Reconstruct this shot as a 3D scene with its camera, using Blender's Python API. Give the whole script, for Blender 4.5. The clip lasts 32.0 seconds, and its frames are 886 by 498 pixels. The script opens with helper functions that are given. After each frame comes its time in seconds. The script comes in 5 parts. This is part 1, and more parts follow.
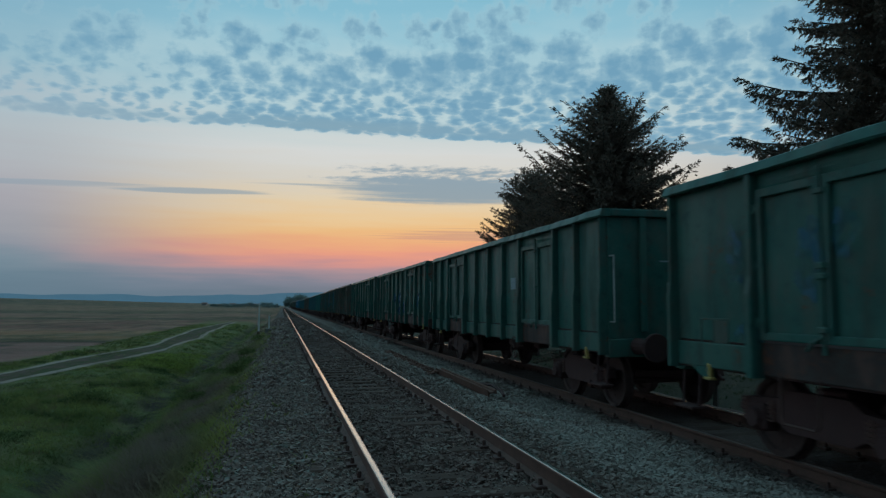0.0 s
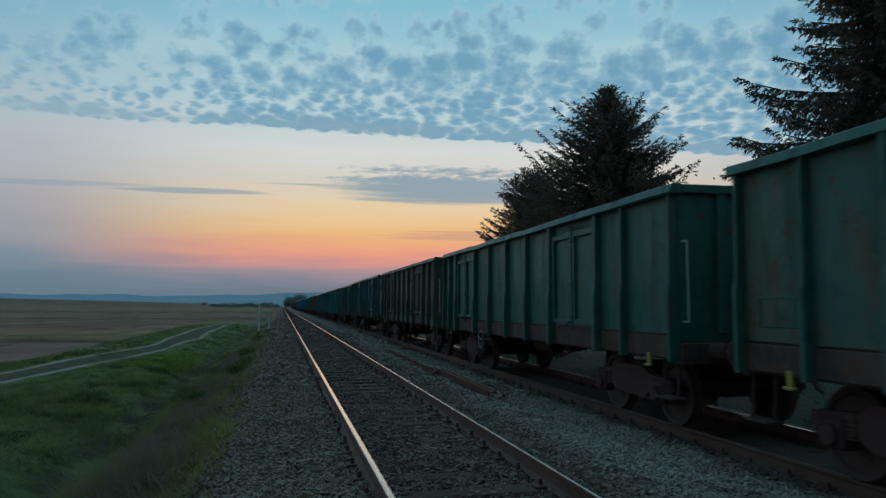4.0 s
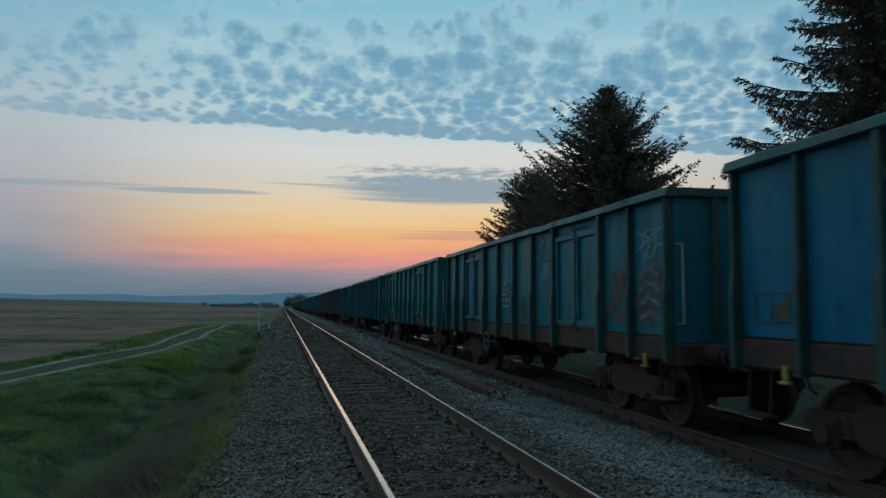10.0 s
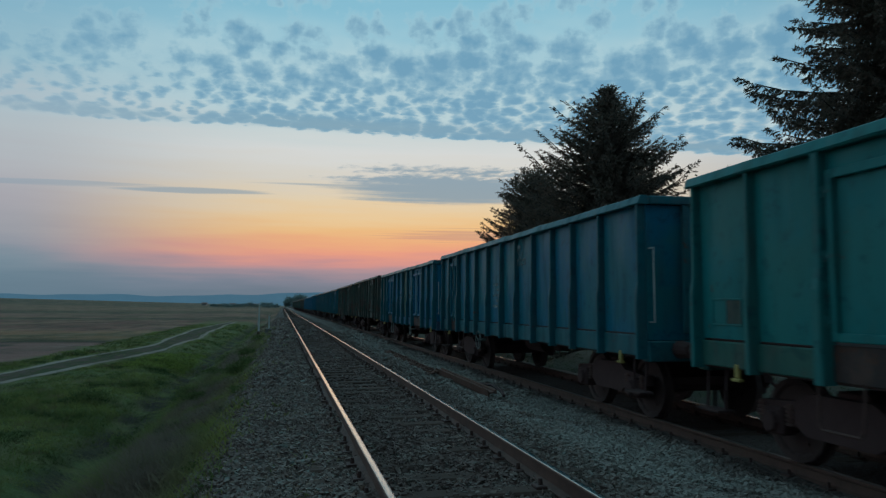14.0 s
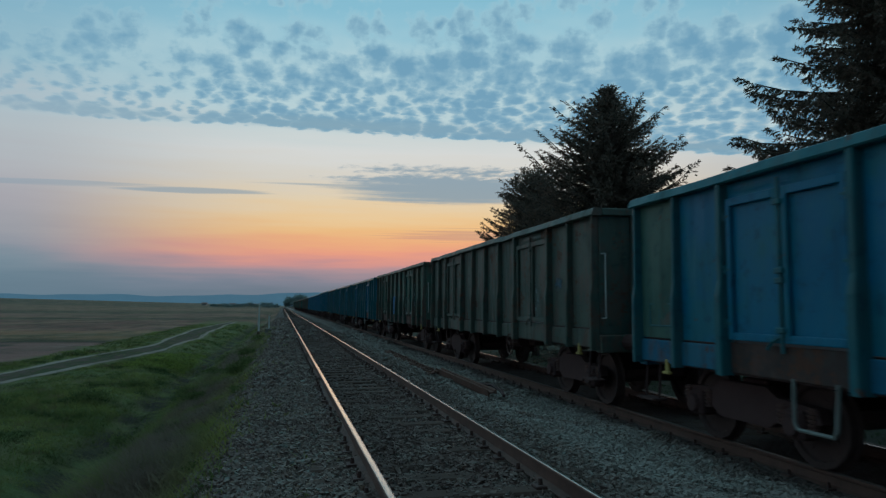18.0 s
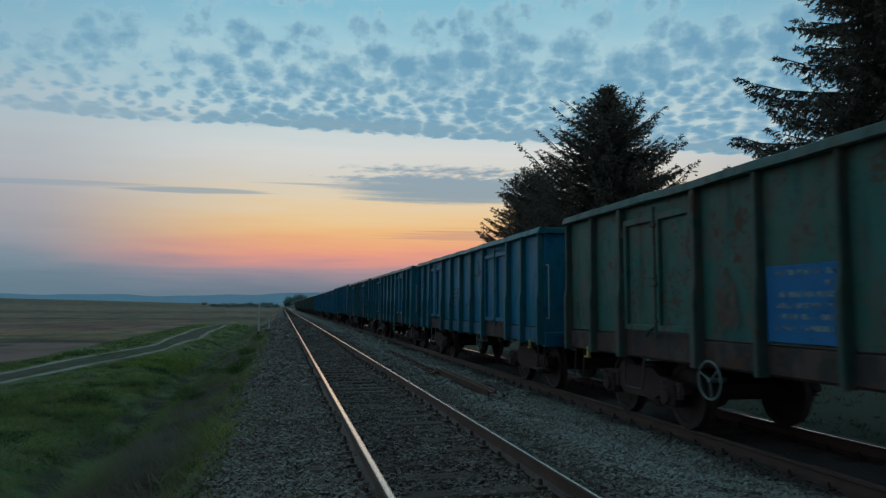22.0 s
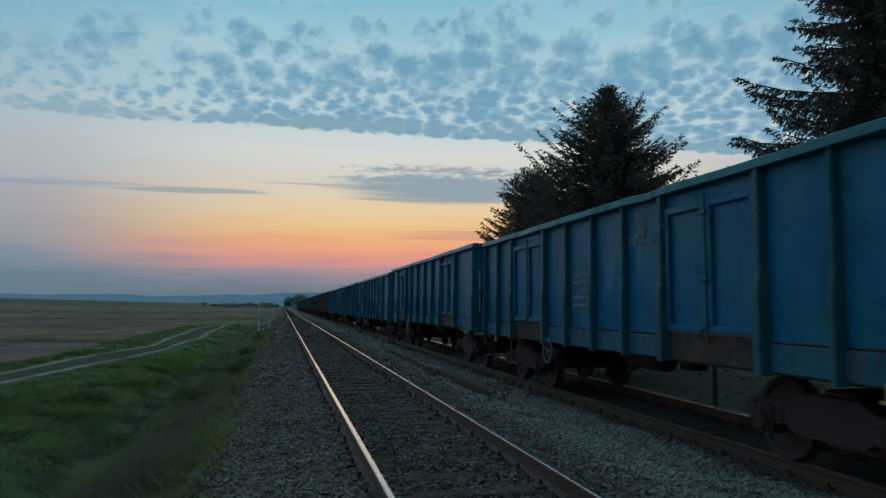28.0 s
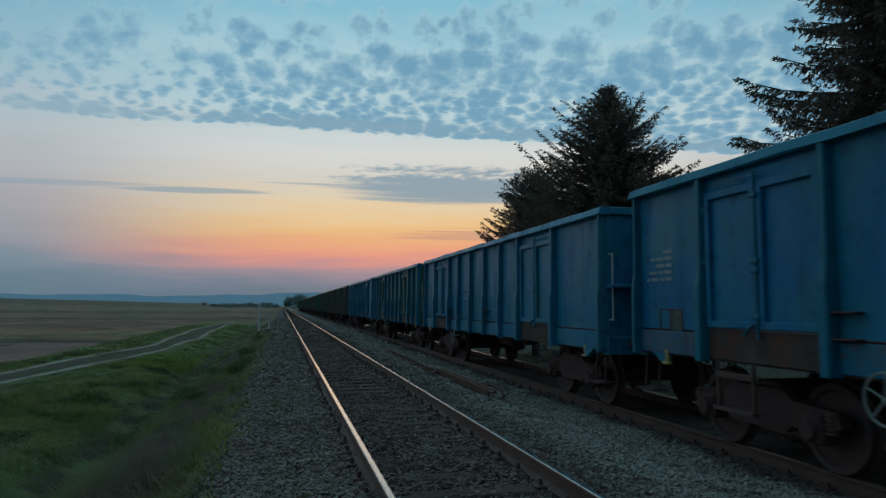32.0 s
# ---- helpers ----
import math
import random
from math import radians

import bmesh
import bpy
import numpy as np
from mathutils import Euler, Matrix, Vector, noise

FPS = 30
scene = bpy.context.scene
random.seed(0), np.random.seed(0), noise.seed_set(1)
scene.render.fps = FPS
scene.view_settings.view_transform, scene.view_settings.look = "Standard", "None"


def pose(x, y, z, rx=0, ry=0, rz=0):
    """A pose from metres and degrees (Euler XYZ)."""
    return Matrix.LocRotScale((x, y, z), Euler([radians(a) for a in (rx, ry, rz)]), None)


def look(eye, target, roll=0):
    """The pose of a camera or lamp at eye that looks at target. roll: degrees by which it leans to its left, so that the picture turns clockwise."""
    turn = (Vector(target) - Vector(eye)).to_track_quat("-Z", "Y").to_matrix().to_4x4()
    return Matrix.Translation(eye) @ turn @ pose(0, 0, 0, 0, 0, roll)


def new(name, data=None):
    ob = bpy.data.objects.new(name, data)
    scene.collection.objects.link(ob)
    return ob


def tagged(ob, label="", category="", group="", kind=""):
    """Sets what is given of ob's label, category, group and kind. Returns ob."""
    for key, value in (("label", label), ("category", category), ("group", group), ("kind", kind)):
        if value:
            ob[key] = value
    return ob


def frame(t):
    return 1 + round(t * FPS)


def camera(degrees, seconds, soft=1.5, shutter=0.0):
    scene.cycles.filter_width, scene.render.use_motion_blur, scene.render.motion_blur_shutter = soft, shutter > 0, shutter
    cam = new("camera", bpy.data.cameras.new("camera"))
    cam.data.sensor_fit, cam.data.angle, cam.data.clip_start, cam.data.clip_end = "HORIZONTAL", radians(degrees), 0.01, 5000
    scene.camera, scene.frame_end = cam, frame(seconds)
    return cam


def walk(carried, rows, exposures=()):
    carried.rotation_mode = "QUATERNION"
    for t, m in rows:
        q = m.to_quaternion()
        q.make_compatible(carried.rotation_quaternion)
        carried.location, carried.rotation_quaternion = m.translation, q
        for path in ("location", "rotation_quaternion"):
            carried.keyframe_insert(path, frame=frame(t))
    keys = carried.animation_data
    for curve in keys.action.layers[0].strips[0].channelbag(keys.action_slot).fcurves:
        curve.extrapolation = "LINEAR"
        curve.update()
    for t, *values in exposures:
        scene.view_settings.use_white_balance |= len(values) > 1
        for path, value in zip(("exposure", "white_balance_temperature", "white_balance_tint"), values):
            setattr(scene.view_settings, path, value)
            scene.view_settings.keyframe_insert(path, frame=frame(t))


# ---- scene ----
# Plan: z = 0 is the top of the near rails, the tracks run along +y, the eye stands at x = y = 0.
EYE = (0.0, 0.0, 1.40)
cam = camera(63.58, 32.0, soft=1.35, shutter=0.3)
walk(cam, [(0.0, pose(*EYE, 94.52, 0, -12.64)), (32.0, pose(*EYE, 94.52, 0, -12.64))])


DUSK = (0.88, 1.0, 1.05)  # the green-blue cast of the evening light


def lin(r, g, b):
    """Display values 0 to 255 to linear light."""
    return tuple(w * (((c / 255 + 0.055) / 1.055) ** 2.4 if c > 10 else c / 255 / 12.92) for c, w in zip((r, g, b), DUSK))


# ---- node helpers ----
def val(nt, sock, v):
    if hasattr(v, "is_output"):
        nt.links.new(v, sock)
    elif sock.type == "RGBA" and len(v) == 3:
        sock.default_value = (*v, 1)
    else:
        sock.default_value = v


def calc(nt, op, a, b=0.0, c=None, clamp=False):
    n = nt.nodes.new("ShaderNodeMath")
    n.operation, n.use_clamp = op, clamp
    val(nt, n.inputs[0], a), val(nt, n.inputs[1], b)
    if c is not None:
        val(nt, n.inputs[2], c)
    return n.outputs[0]


def step(nt, x, lo, hi, out_lo=0.0, out_hi=1.0):
    """A soft step of x from lo to hi."""
    n = nt.nodes.new("ShaderNodeMapRange")
    n.interpolation_type = "SMOOTHSTEP"
    for s, v in zip(n.inputs[:5], (x, lo, hi, out_lo, out_hi)):
        val(nt, s, v)
    return n.outputs[0]


def mix(nt, f, a, b, blend="MIX"):
    n = nt.nodes.new("ShaderNodeMix")
    n.data_type, n.blend_type = "RGBA", blend
    val(nt, n.inputs[0], f), val(nt, n.inputs[6], a), val(nt, n.inputs[7], b)
    return n.outputs[2]


def grain(nt, vec, scale, detail=3.0, rough=0.55, warp=0.0):
    n = nt.nodes.new("ShaderNodeTexNoise")
    nt.links.new(vec, n.inputs["Vector"])
    n.inputs["Scale"].default_value, n.inputs["Detail"].default_value = scale, detail
    n.inputs["Roughness"].default_value, n.inputs["Distortion"].default_value = rough, warp
    return n.outputs["Fac"]


def stretch(nt, vec, sx, sy, sz, ox=0.0, oy=0.0, oz=0.0):
    n = nt.nodes.new("ShaderNodeMapping")
    nt.links.new(vec, n.inputs["Vector"])
    n.inputs["Scale"].default_value, n.inputs["Location"].default_value = (sx, sy, sz), (ox, oy, oz)
    return n.outputs[0]


def ramp(nt, x, stops):
    n = nt.nodes.new("ShaderNodeValToRGB")
    nt.links.new(x, n.inputs[0])
    e = n.color_ramp.elements
    while len(e) < len(stops):
        e.new(0.5)
    for el, (p, c) in zip(e, stops):
        el.position, el.color = p, (*c, 1)
    return n.outputs[0]


def material(name, rough=0.7, metal=0.0, spec=0.5):
    m = bpy.data.materials.new(name)
    m.use_nodes = True
    nt = m.node_tree
    b = nt.nodes["Principled BSDF"]
    b.inputs["Roughness"].default_value, b.inputs["Metallic"].default_value = rough, metal
    b.inputs["Specular IOR Level"].default_value = spec
    tc = nt.nodes.new("ShaderNodeTexCoord")
    return m, nt, b, tc.outputs["Object"]


def relief(nt, b, h, strength, dist):
    n = nt.nodes.new("ShaderNodeBump")
    n.inputs["Strength"].default_value, n.inputs["Distance"].default_value = strength, dist
    nt.links.new(h, n.inputs["Height"]), nt.links.new(n.outputs[0], b.inputs["Normal"])


def sheer(m, share):
    """Thin leaves let part of the light through."""
    nt = m.node_tree
    b, out = nt.nodes["Principled BSDF"], nt.nodes["Material Output"]
    tr, mx = nt.nodes.new("ShaderNodeBsdfTranslucent"), nt.nodes.new("ShaderNodeMixShader")
    nt.links.new(b.inputs["Base Color"].links[0].from_socket, tr.inputs["Color"])
    mx.inputs[0].default_value = share
    nt.links.new(b.outputs[0], mx.inputs[1]), nt.links.new(tr.outputs[0], mx.inputs[2])
    nt.links.new(mx.outputs[0], out.inputs["Surface"])


# ---- world: a clear dusk sky, the sun just set beyond the trees ----
GLOW = radians(12.5)
world = bpy.data.worlds.new("dusk_sky")
scene.world = world
world.use_nodes = True
nt = world.node_tree
bg = nt.nodes["Background"]
tc = nt.nodes.new("ShaderNodeTexCoord")
sep = nt.nodes.new("ShaderNodeSeparateXYZ")
nt.links.new(tc.outputs["Generated"], sep.inputs[0])
dx, dy, dz = sep.outputs
streaks = grain(nt, stretch(nt, tc.outputs["Generated"], 5, 5, 60), 1.0, 3.0)
elev = calc(nt, "MULTIPLY", calc(nt, "ARCSINE", dz), 57.2958)
elev = calc(nt, "ADD", elev, calc(nt, "MULTIPLY", calc(nt, "SUBTRACT", streaks, 0.5), 2.2))
pos = calc(nt, "DIVIDE", elev, 46.0, clamp=True)
SUNWARD = [(0, (96, 116, 130)), (1, (103, 119, 133)), (1.9, (124, 128, 142)), (2.8, (172, 140, 146)), (3.5, (214, 144, 138)),
           (4.2, (240, 154, 128)), (5.0, (244, 170, 124)), (6.0, (245, 186, 128)), (7.0, (243, 198, 148)), (8.2, (236, 205, 170)),
           (10.0, (223, 206, 190)), (12.0, (223, 214, 208)), (14.7, (202, 208, 206)), (17, (178, 200, 206)), (21, (150, 192, 206)),
           (25, (134, 184, 202)), (45, (136, 186, 200))]
AWAY = [(0, (98, 118, 131)), (1.9, (106, 126, 139)), (3.2, (124, 138, 149)), (4.2, (146, 146, 155)), (5.5, (162, 156, 161)),
        (7.5, (174, 164, 168)), (10, (184, 178, 180)), (12.5, (186, 187, 189)), (14.7, (178, 186, 192)), (17, (154, 182, 193)),
        (21, (133, 174, 192)), (25, (118, 165, 186)), (45, (126, 175, 191))]
c_sun = ramp(nt, pos, [(e / 46, lin(*c)) for e, c in SUNWARD])
c_away = ramp(nt, pos, [(e / 46, lin(*c)) for e, c in AWAY])
flat = calc(nt, "SQRT", calc(nt, "ADD", calc(nt, "MULTIPLY", dx, dx), calc(nt, "MULTIPLY", dy, dy)))
toward = calc(nt, "DIVIDE", calc(nt, "ADD", calc(nt, "MULTIPLY", dx, math.sin(GLOW)), calc(nt, "MULTIPLY", dy, math.cos(GLOW))), flat)
sky = mix(nt, step(nt, toward, 0.85, 0.996), c_away, c_sun)
sky = mix(nt, calc(nt, "MULTIPLY", step(nt, toward, -0.15, -0.8, 0.0, 0.97), step(nt, flat, 0.2, 0.75)), sky, lin(65, 82, 98))
air = nt.nodes.new("ShaderNodeTexSky")
air.sky_type, air.sun_disc, air.sun_elevation, air.sun_rotation = "NISHITA", False, radians(0.5), GLOW
sky = mix(nt, 0.004, sky, air.outputs[0], "ADD")
sky = mix(nt, step(nt, dz, -0.02, -0.0), lin(50, 58, 50), sky)
nt.links.new(sky, bg.inputs["Color"])
bg.inputs["Strength"].default_value = 1.0
scene.view_settings.exposure = 0.0

# the afterglow of the set sun, low over the horizon
sun = new("sun", bpy.data.lights.new("sun", "SUN"))
sun.data.energy, sun.data.angle, sun.data.color = 0.06, radians(20), (1.0, 0.72, 0.5)
sun.matrix_world = look((80 * math.sin(GLOW), 80 * math.cos(GLOW), 8), (0, 0, 0))


# ---- mesh helpers ----
class Shape:
    """Gathers points and faces for one mesh."""

    def __init__(self):
        self.v, self.f = [], []

    def poly(self, pts, faces):
        n = len(self.v)
        self.v += pts
        self.f += [tuple(i + n for i in f) for f in faces]
        return self

    def box(self, x0, x1, y0, y1, z0, z1, c=0.006):
        """A box with chamfered edges."""
        c = min(c, 0.4 * min(x1 - x0, y1 - y0, z1 - z0))
        pts, ids = [], {}
        for i, (X, sx) in enumerate(((x0, 1), (x1, -1))):
            for j, (Y, sy) in enumerate(((y0, 1), (y1, -1))):
                for k, (Z, sz) in enumerate(((z0, 1), (z1, -1))):
                    for a in range(3):
                        p = [X + sx * c, Y + sy * c, Z + sz * c]
                        p[a] = (X, Y, Z)[a]
                        ids[i, j, k, a] = len(pts)
                        pts.append(tuple(p))
        g = ids
        faces = []
        for a in range(3):
            for s in (0, 1):
                q = []
                for u, w in ((0, 0), (1, 0), (1, 1), (0, 1)):
                    key = [0, 0, 0]
                    key[a], key[(a + 1) % 3], key[(a + 2) % 3] = s, u, w
                    q.append(g[(*key, a)])
                faces.append(tuple(q) if s else tuple(q[::-1]))
            b, d = (a + 1) % 3, (a + 2) % 3
            for u in (0, 1):
                for w in (0, 1):
                    k0, k1 = [0, 0, 0], [0, 0, 0]
                    k0[a], k1[a] = 0, 1
                    k0[b] = k1[b] = u
                    k0[d] = k1[d] = w
                    q = [g[(*k0, b)], g[(*k1, b)], g[(*k1, d)], g[(*k0, d)]]
                    faces.append(tuple(q if (u == w) == 0 else q[::-1]))
        for i in (0, 1):
            for j in (0, 1):
                for k in (0, 1):
                    t = [g[i, j, k, a] for a in range(3)]
                    faces.append(tuple(t if (i + j + k) % 2 else t[::-1]))
        return self.poly(pts, faces)

    def prism(self, outline, axis, a0, a1):
        """An outline of (u, v) pushed along an axis from a0 to a1."""
        n = len(outline)
        put = {"x": lambda a, u, w: (a, u, w), "y": lambda a, u, w: (u, a, w), "z": lambda a, u, w: (u, w, a)}[axis]
        pts = [put(a, u, w) for a in (a0, a1) for u, w in outline]
        faces = [tuple(range(n))[::-1], tuple(range(n, 2 * n))]
        faces += [(i, (i + 1) % n, (i + 1) % n + n, i + n) for i in range(n)]
        return self.poly(pts, faces)

    def rod(self, p, q, r0, r1=None, n=8):
        p, q = Vector(p), Vector(q)
        r0, r1 = float(r0), float(r0 if r1 is None else r1)
        d = (q - p).normalized()
        s = d.cross(Vector((0, 0, 1)) if abs(d.z) < 0.9 else Vector((1, 0, 0))).normalized()
        t = d.cross(s)
        ring = lambda o, r: [tuple(o + r * (math.cos(2 * math.pi * i / n) * s + math.sin(2 * math.pi * i / n) * t)) for i in range(n)]
        faces = [(i, (i + 1) % n, (i + 1) % n + n, i + n) for i in range(n)]
        return self.poly(ring(p, r0) + ring(q, r1), faces + [tuple(range(n))[::-1], tuple(range(n, 2 * n))])

    def pipe(self, pts, r, n=6):
        for a, b in zip(pts, pts[1:]):
            self.rod(a, b, r, r, n)
        return self

    def mesh(self, name, mat, smooth=False):
        me = bpy.data.meshes.new(name)
        me.from_pydata(self.v, [], self.f)
        bm = bmesh.new()
        bm.from_mesh(me)
        bmesh.ops.recalc_face_normals(bm, faces=bm.faces)
        bm.to_mesh(me)
        bm.free()
        me.materials.append(mat)
        if smooth:
            me.shade_smooth()
        return me


CACHE = {}


def part(name, make, mat, parent, label="", key=None, at=None, smooth=False):
    """One mesh object under a thing or a part. make: a function that gives a Shape; alike parts with one key share their mesh."""
    k = (key, mat.name) if key is not None else None
    me = CACHE.get(k) if k else None
    if me is None:
        me = make().mesh(name, mat, smooth)
        if k:
            CACHE[k] = me
    ob = new(name, me)
    ob.parent = parent
    if at is not None:
        ob.matrix_basis = at
    if label:
        ob["label"] = label
    return ob


def empty(name, m, label, category, group="", kind=""):
    e = new(name)
    e.empty_display_size = 0.3
    e.matrix_basis = m
    return tagged(e, label, category, group, kind)


def raw(name, verts, faces, mat, smooth=False):
    """A mesh object from arrays of points and of equal-sized faces."""
    verts, faces = np.asarray(verts, dtype=np.float32), np.asarray(faces, dtype=np.int32)
    me = bpy.data.meshes.new(name)
    me.vertices.add(len(verts))
    me.vertices.foreach_set("co", verts.ravel())
    n = faces.shape[1]
    me.loops.add(faces.size)
    me.loops.foreach_set("vertex_index", faces.ravel())
    me.polygons.add(len(faces))
    me.polygons.foreach_set("loop_start", np.arange(0, faces.size, n, dtype=np.int32))
    me.polygons.foreach_set("use_smooth", np.full(len(faces), smooth))
    me.update(calc_edges=True)
    me.materials.append(mat)
    return new(name, me)


# ---- materials ----
def paint(name, base, faded, rust=0.3, rough=0.38, dirt=0.35, moss=0.0):
    """Old wagon paint: fading, streaks of dirt, rust scabs."""
    m, nt, b, co = material(name, rough, 0.0, 0.16)
    info = nt.nodes.new("ShaderNodeObjectInfo")
    shift = nt.nodes.new("ShaderNodeVectorMath")
    shift.operation = "MULTIPLY_ADD"
    comb = nt.nodes.new("ShaderNodeCombineXYZ")
    for s in comb.inputs:
        nt.links.new(info.outputs["Random"], s)
    nt.links.new(comb.outputs[0], shift.inputs[0])
    shift.inputs[1].default_value = (31, 17, 23)
    nt.links.new(co, shift.inputs[2])
    v = shift.outputs[0]
    big = grain(nt, v, 0.7, 3)
    mid = grain(nt, stretch(nt, v, 2.5, 2.5, 0.45), 1.6, 4)
    fine = grain(nt, v, 14, 4, 0.65)
    col = mix(nt, step(nt, big, 0.35, 0.68), base, faded)
    col = mix(nt, calc(nt, "MULTIPLY", info.outputs["Random"], 0.3), col, mix(nt, 0.6, faded, base))
    if moss:
        col = mix(nt, step(nt, grain(nt, v, 1.1, 5, 0.65), 0.45, 0.62, 0.0, moss), col, (0.022, 0.165, 0.15))
    spots = grain(nt, v, 5.0, 5, 0.7)
    col = mix(nt, step(nt, spots, 0.5, 0.66, 0.0, 0.55), col, mix(nt, 0.2, faded, (0.04, 0.14, 0.14)))
    col = mix(nt, step(nt, spots, 0.46, 0.34, 0.0, 0.7), col, mix(nt, 0.5, base, (0.01, 0.04, 0.05)))
    col = mix(nt, step(nt, mid, 0.48, 0.75, 0.0, dirt), col, (0.06, 0.05, 0.042))
    smear = grain(nt, stretch(nt, v, 1.0, 1.0, 0.6, 5.0), 2.6, 5, 0.65)
    col = mix(nt, step(nt, smear, 0.48, 0.62, 0.0, min(0.5, max(0.0, 1.8 * rust - 0.6))), col, mix(nt, fine, (0.11, 0.06, 0.05), (0.19, 0.105, 0.085)))
    scab = calc(nt, "ADD", calc(nt, "MULTIPLY", fine, 0.45), calc(nt, "MULTIPLY", grain(nt, v, 2.2, 4, 0.6), 0.55))
    rusty = step(nt, scab, 0.66 - 0.16 * rust, 0.74 - 0.16 * rust)
    col = mix(nt, calc(nt, "MULTIPLY", rusty, 0.85), col, mix(nt, fine, (0.085, 0.036, 0.024), (0.16, 0.072, 0.046)))
    nt.links.new(col, b.inputs["Base Color"])
    nt.links.new(step(nt, calc(nt, "MAXIMUM", rusty, step(nt, mid, 0.4, 0.8)), 0.0, 1.0, rough, rough + 0.3), b.inputs["Roughness"])
    relief(nt, b, calc(nt, "ADD", grain(nt, v, 1.3, 2), calc(nt, "MULTIPLY", fine, 0.12)), 0.25, 0.05)
    return m


def plain(name, c0, c1, scale=6.0, rough=0.7, metal=0.0, bump=0.3, dist=0.01, spec=0.5):
    """A surface of two close colours with grain and wear."""
    m, nt, b, co = material(name, rough, metal, spec)
    g, h = grain(nt, co, scale, 5, 0.6), grain(nt, co, scale * 0.13, 3)
    col = mix(nt, g, c0, c1)
    col = mix(nt, step(nt, h, 0.4, 0.7, 0.0, 0.45), col, tuple(0.55 * c for c in c0))
    nt.links.new(col, b.inputs["Base Color"])
    relief(nt, b, g, bump, dist)
    return m


GREEN = paint("paint_green", (0.0224, 0.1098, 0.0918), (0.0538, 0.1366, 0.1098), 0.45, 0.4, 0.5)
STAINED = paint("paint_green_rusty", (0.0314, 0.1366, 0.1176), (0.0952, 0.1344, 0.1008), 0.75, 0.45, 0.5)
TEAL = paint("paint_teal", (0.0045, 0.1848, 0.196), (0.0202, 0.2016, 0.1926), 0.25, 0.38, 0.25, 0.5)
BLUE = paint("paint_blue", (0.0022, 0.1366, 0.252), (0.0067, 0.1658, 0.2744), 0.2, 0.38, 0.22, 0.45)
BLUE_DEEP = paint("paint_deep_blue", (0.002, 0.13, 0.28), (0.010, 0.165, 0.305), 0.3, 0.38, 0.3, 0.45)
GREEN_PATCH = paint("paint_faded_green_bay", (0.045, 0.125, 0.105), (0.07, 0.14, 0.11), 0.35, 0.45, 0.4)
BLUE_FADED = paint("paint_blue_faded", (0.0045, 0.1434, 0.2688), (0.0392, 0.1926, 0.2968), 0.3, 0.38, 0.22, 0.4)
BLUE_GREEN = paint("paint_blue_patched", (0.0035, 0.14, 0.235), (0.016, 0.16, 0.18), 0.25)
DARK = paint("paint_dark_grey", (0.056, 0.0918, 0.0773), (0.0896, 0.112, 0.0918), 0.7, 0.45, 0.5)
BROWN = paint("paint_grey_brown", (0.08, 0.094, 0.077), (0.118, 0.114, 0.091), 0.95, 0.5, 0.5)
PATCHED = paint("paint_blue_gone_green", (0.0034, 0.159, 0.2408), (0.0134, 0.1736, 0.2072), 0.35, 0.38, 0.3, 0.75)
TRIM_TEAL = paint("paint_teal_posts", (0.009, 0.168, 0.168), (0.0336, 0.1848, 0.1736), 0.4)
BLUE_SILL = paint("paint_blue_dirty_sill", (0.0067, 0.1288, 0.2296), (0.028, 0.1456, 0.2184), 0.55, 0.45, 0.7)
BLUE_POSTS = paint("paint_blue_frame", (0.0034, 0.1366, 0.2128), (0.0134, 0.1568, 0.224), 0.25)
TRIM_BLUE = paint("paint_blue_posts", (0.0101, 0.1288, 0.159), (0.0336, 0.1456, 0.1624), 0.4)
TRIM_GREEN = paint("paint_green_posts", (0.0246, 0.0918, 0.0806), (0.056, 0.112, 0.0918), 0.6)
FLAKED, nt, b, co = material("flaking_white_on_blue", 0.6, 0.0, 0.25)
flake = step(nt, grain(nt, stretch(nt, co, 1.0, 1.0, 0.7), 4.0, 6, 0.75, 0.8), 0.455, 0.53, 0.0, 0.85)
nt.links.new(mix(nt, flake, mix(nt, grain(nt, co, 2.0), (0.006, 0.10, 0.165), (0.02, 0.13, 0.18)), (0.30, 0.40, 0.43)), b.inputs["Base Color"])
relief(nt, b, flake, 0.4, 0.004)
RUST = plain("rusty_steel", (0.07, 0.032, 0.026), (0.135, 0.062, 0.048), 9, 0.8)
GRIME = plain("underframe_grime", (0.062, 0.031, 0.029), (0.098, 0.052, 0.048), 8, 0.85, 0.0, 0.4, 0.01, 0.25)
# rail head coloured dark, for the wagon undersides it would mirror
RAILTOP_SHADED = plain("shaded_rail_head", (0.12, 0.085, 0.07), (0.18, 0.13, 0.11), 25, 0.45, 0.6, 0.08, 0.002)
RAILTOP = plain("worn_rail_head", (0.42, 0.36, 0.31), (0.54, 0.47, 0.41), 25, 0.2, 1.0, 0.08, 0.002)
RAILSIDE = plain("rusty_rail", (0.08, 0.036, 0.026), (0.15, 0.068, 0.048), 30, 0.75)
PALE = plain("pale_paint", (0.42, 0.44, 0.42), (0.55, 0.56, 0.53), 10, 0.6)
YELLOW = plain("yellow_paint", (0.36, 0.25, 0.06), (0.48, 0.36, 0.12), 14, 0.7)
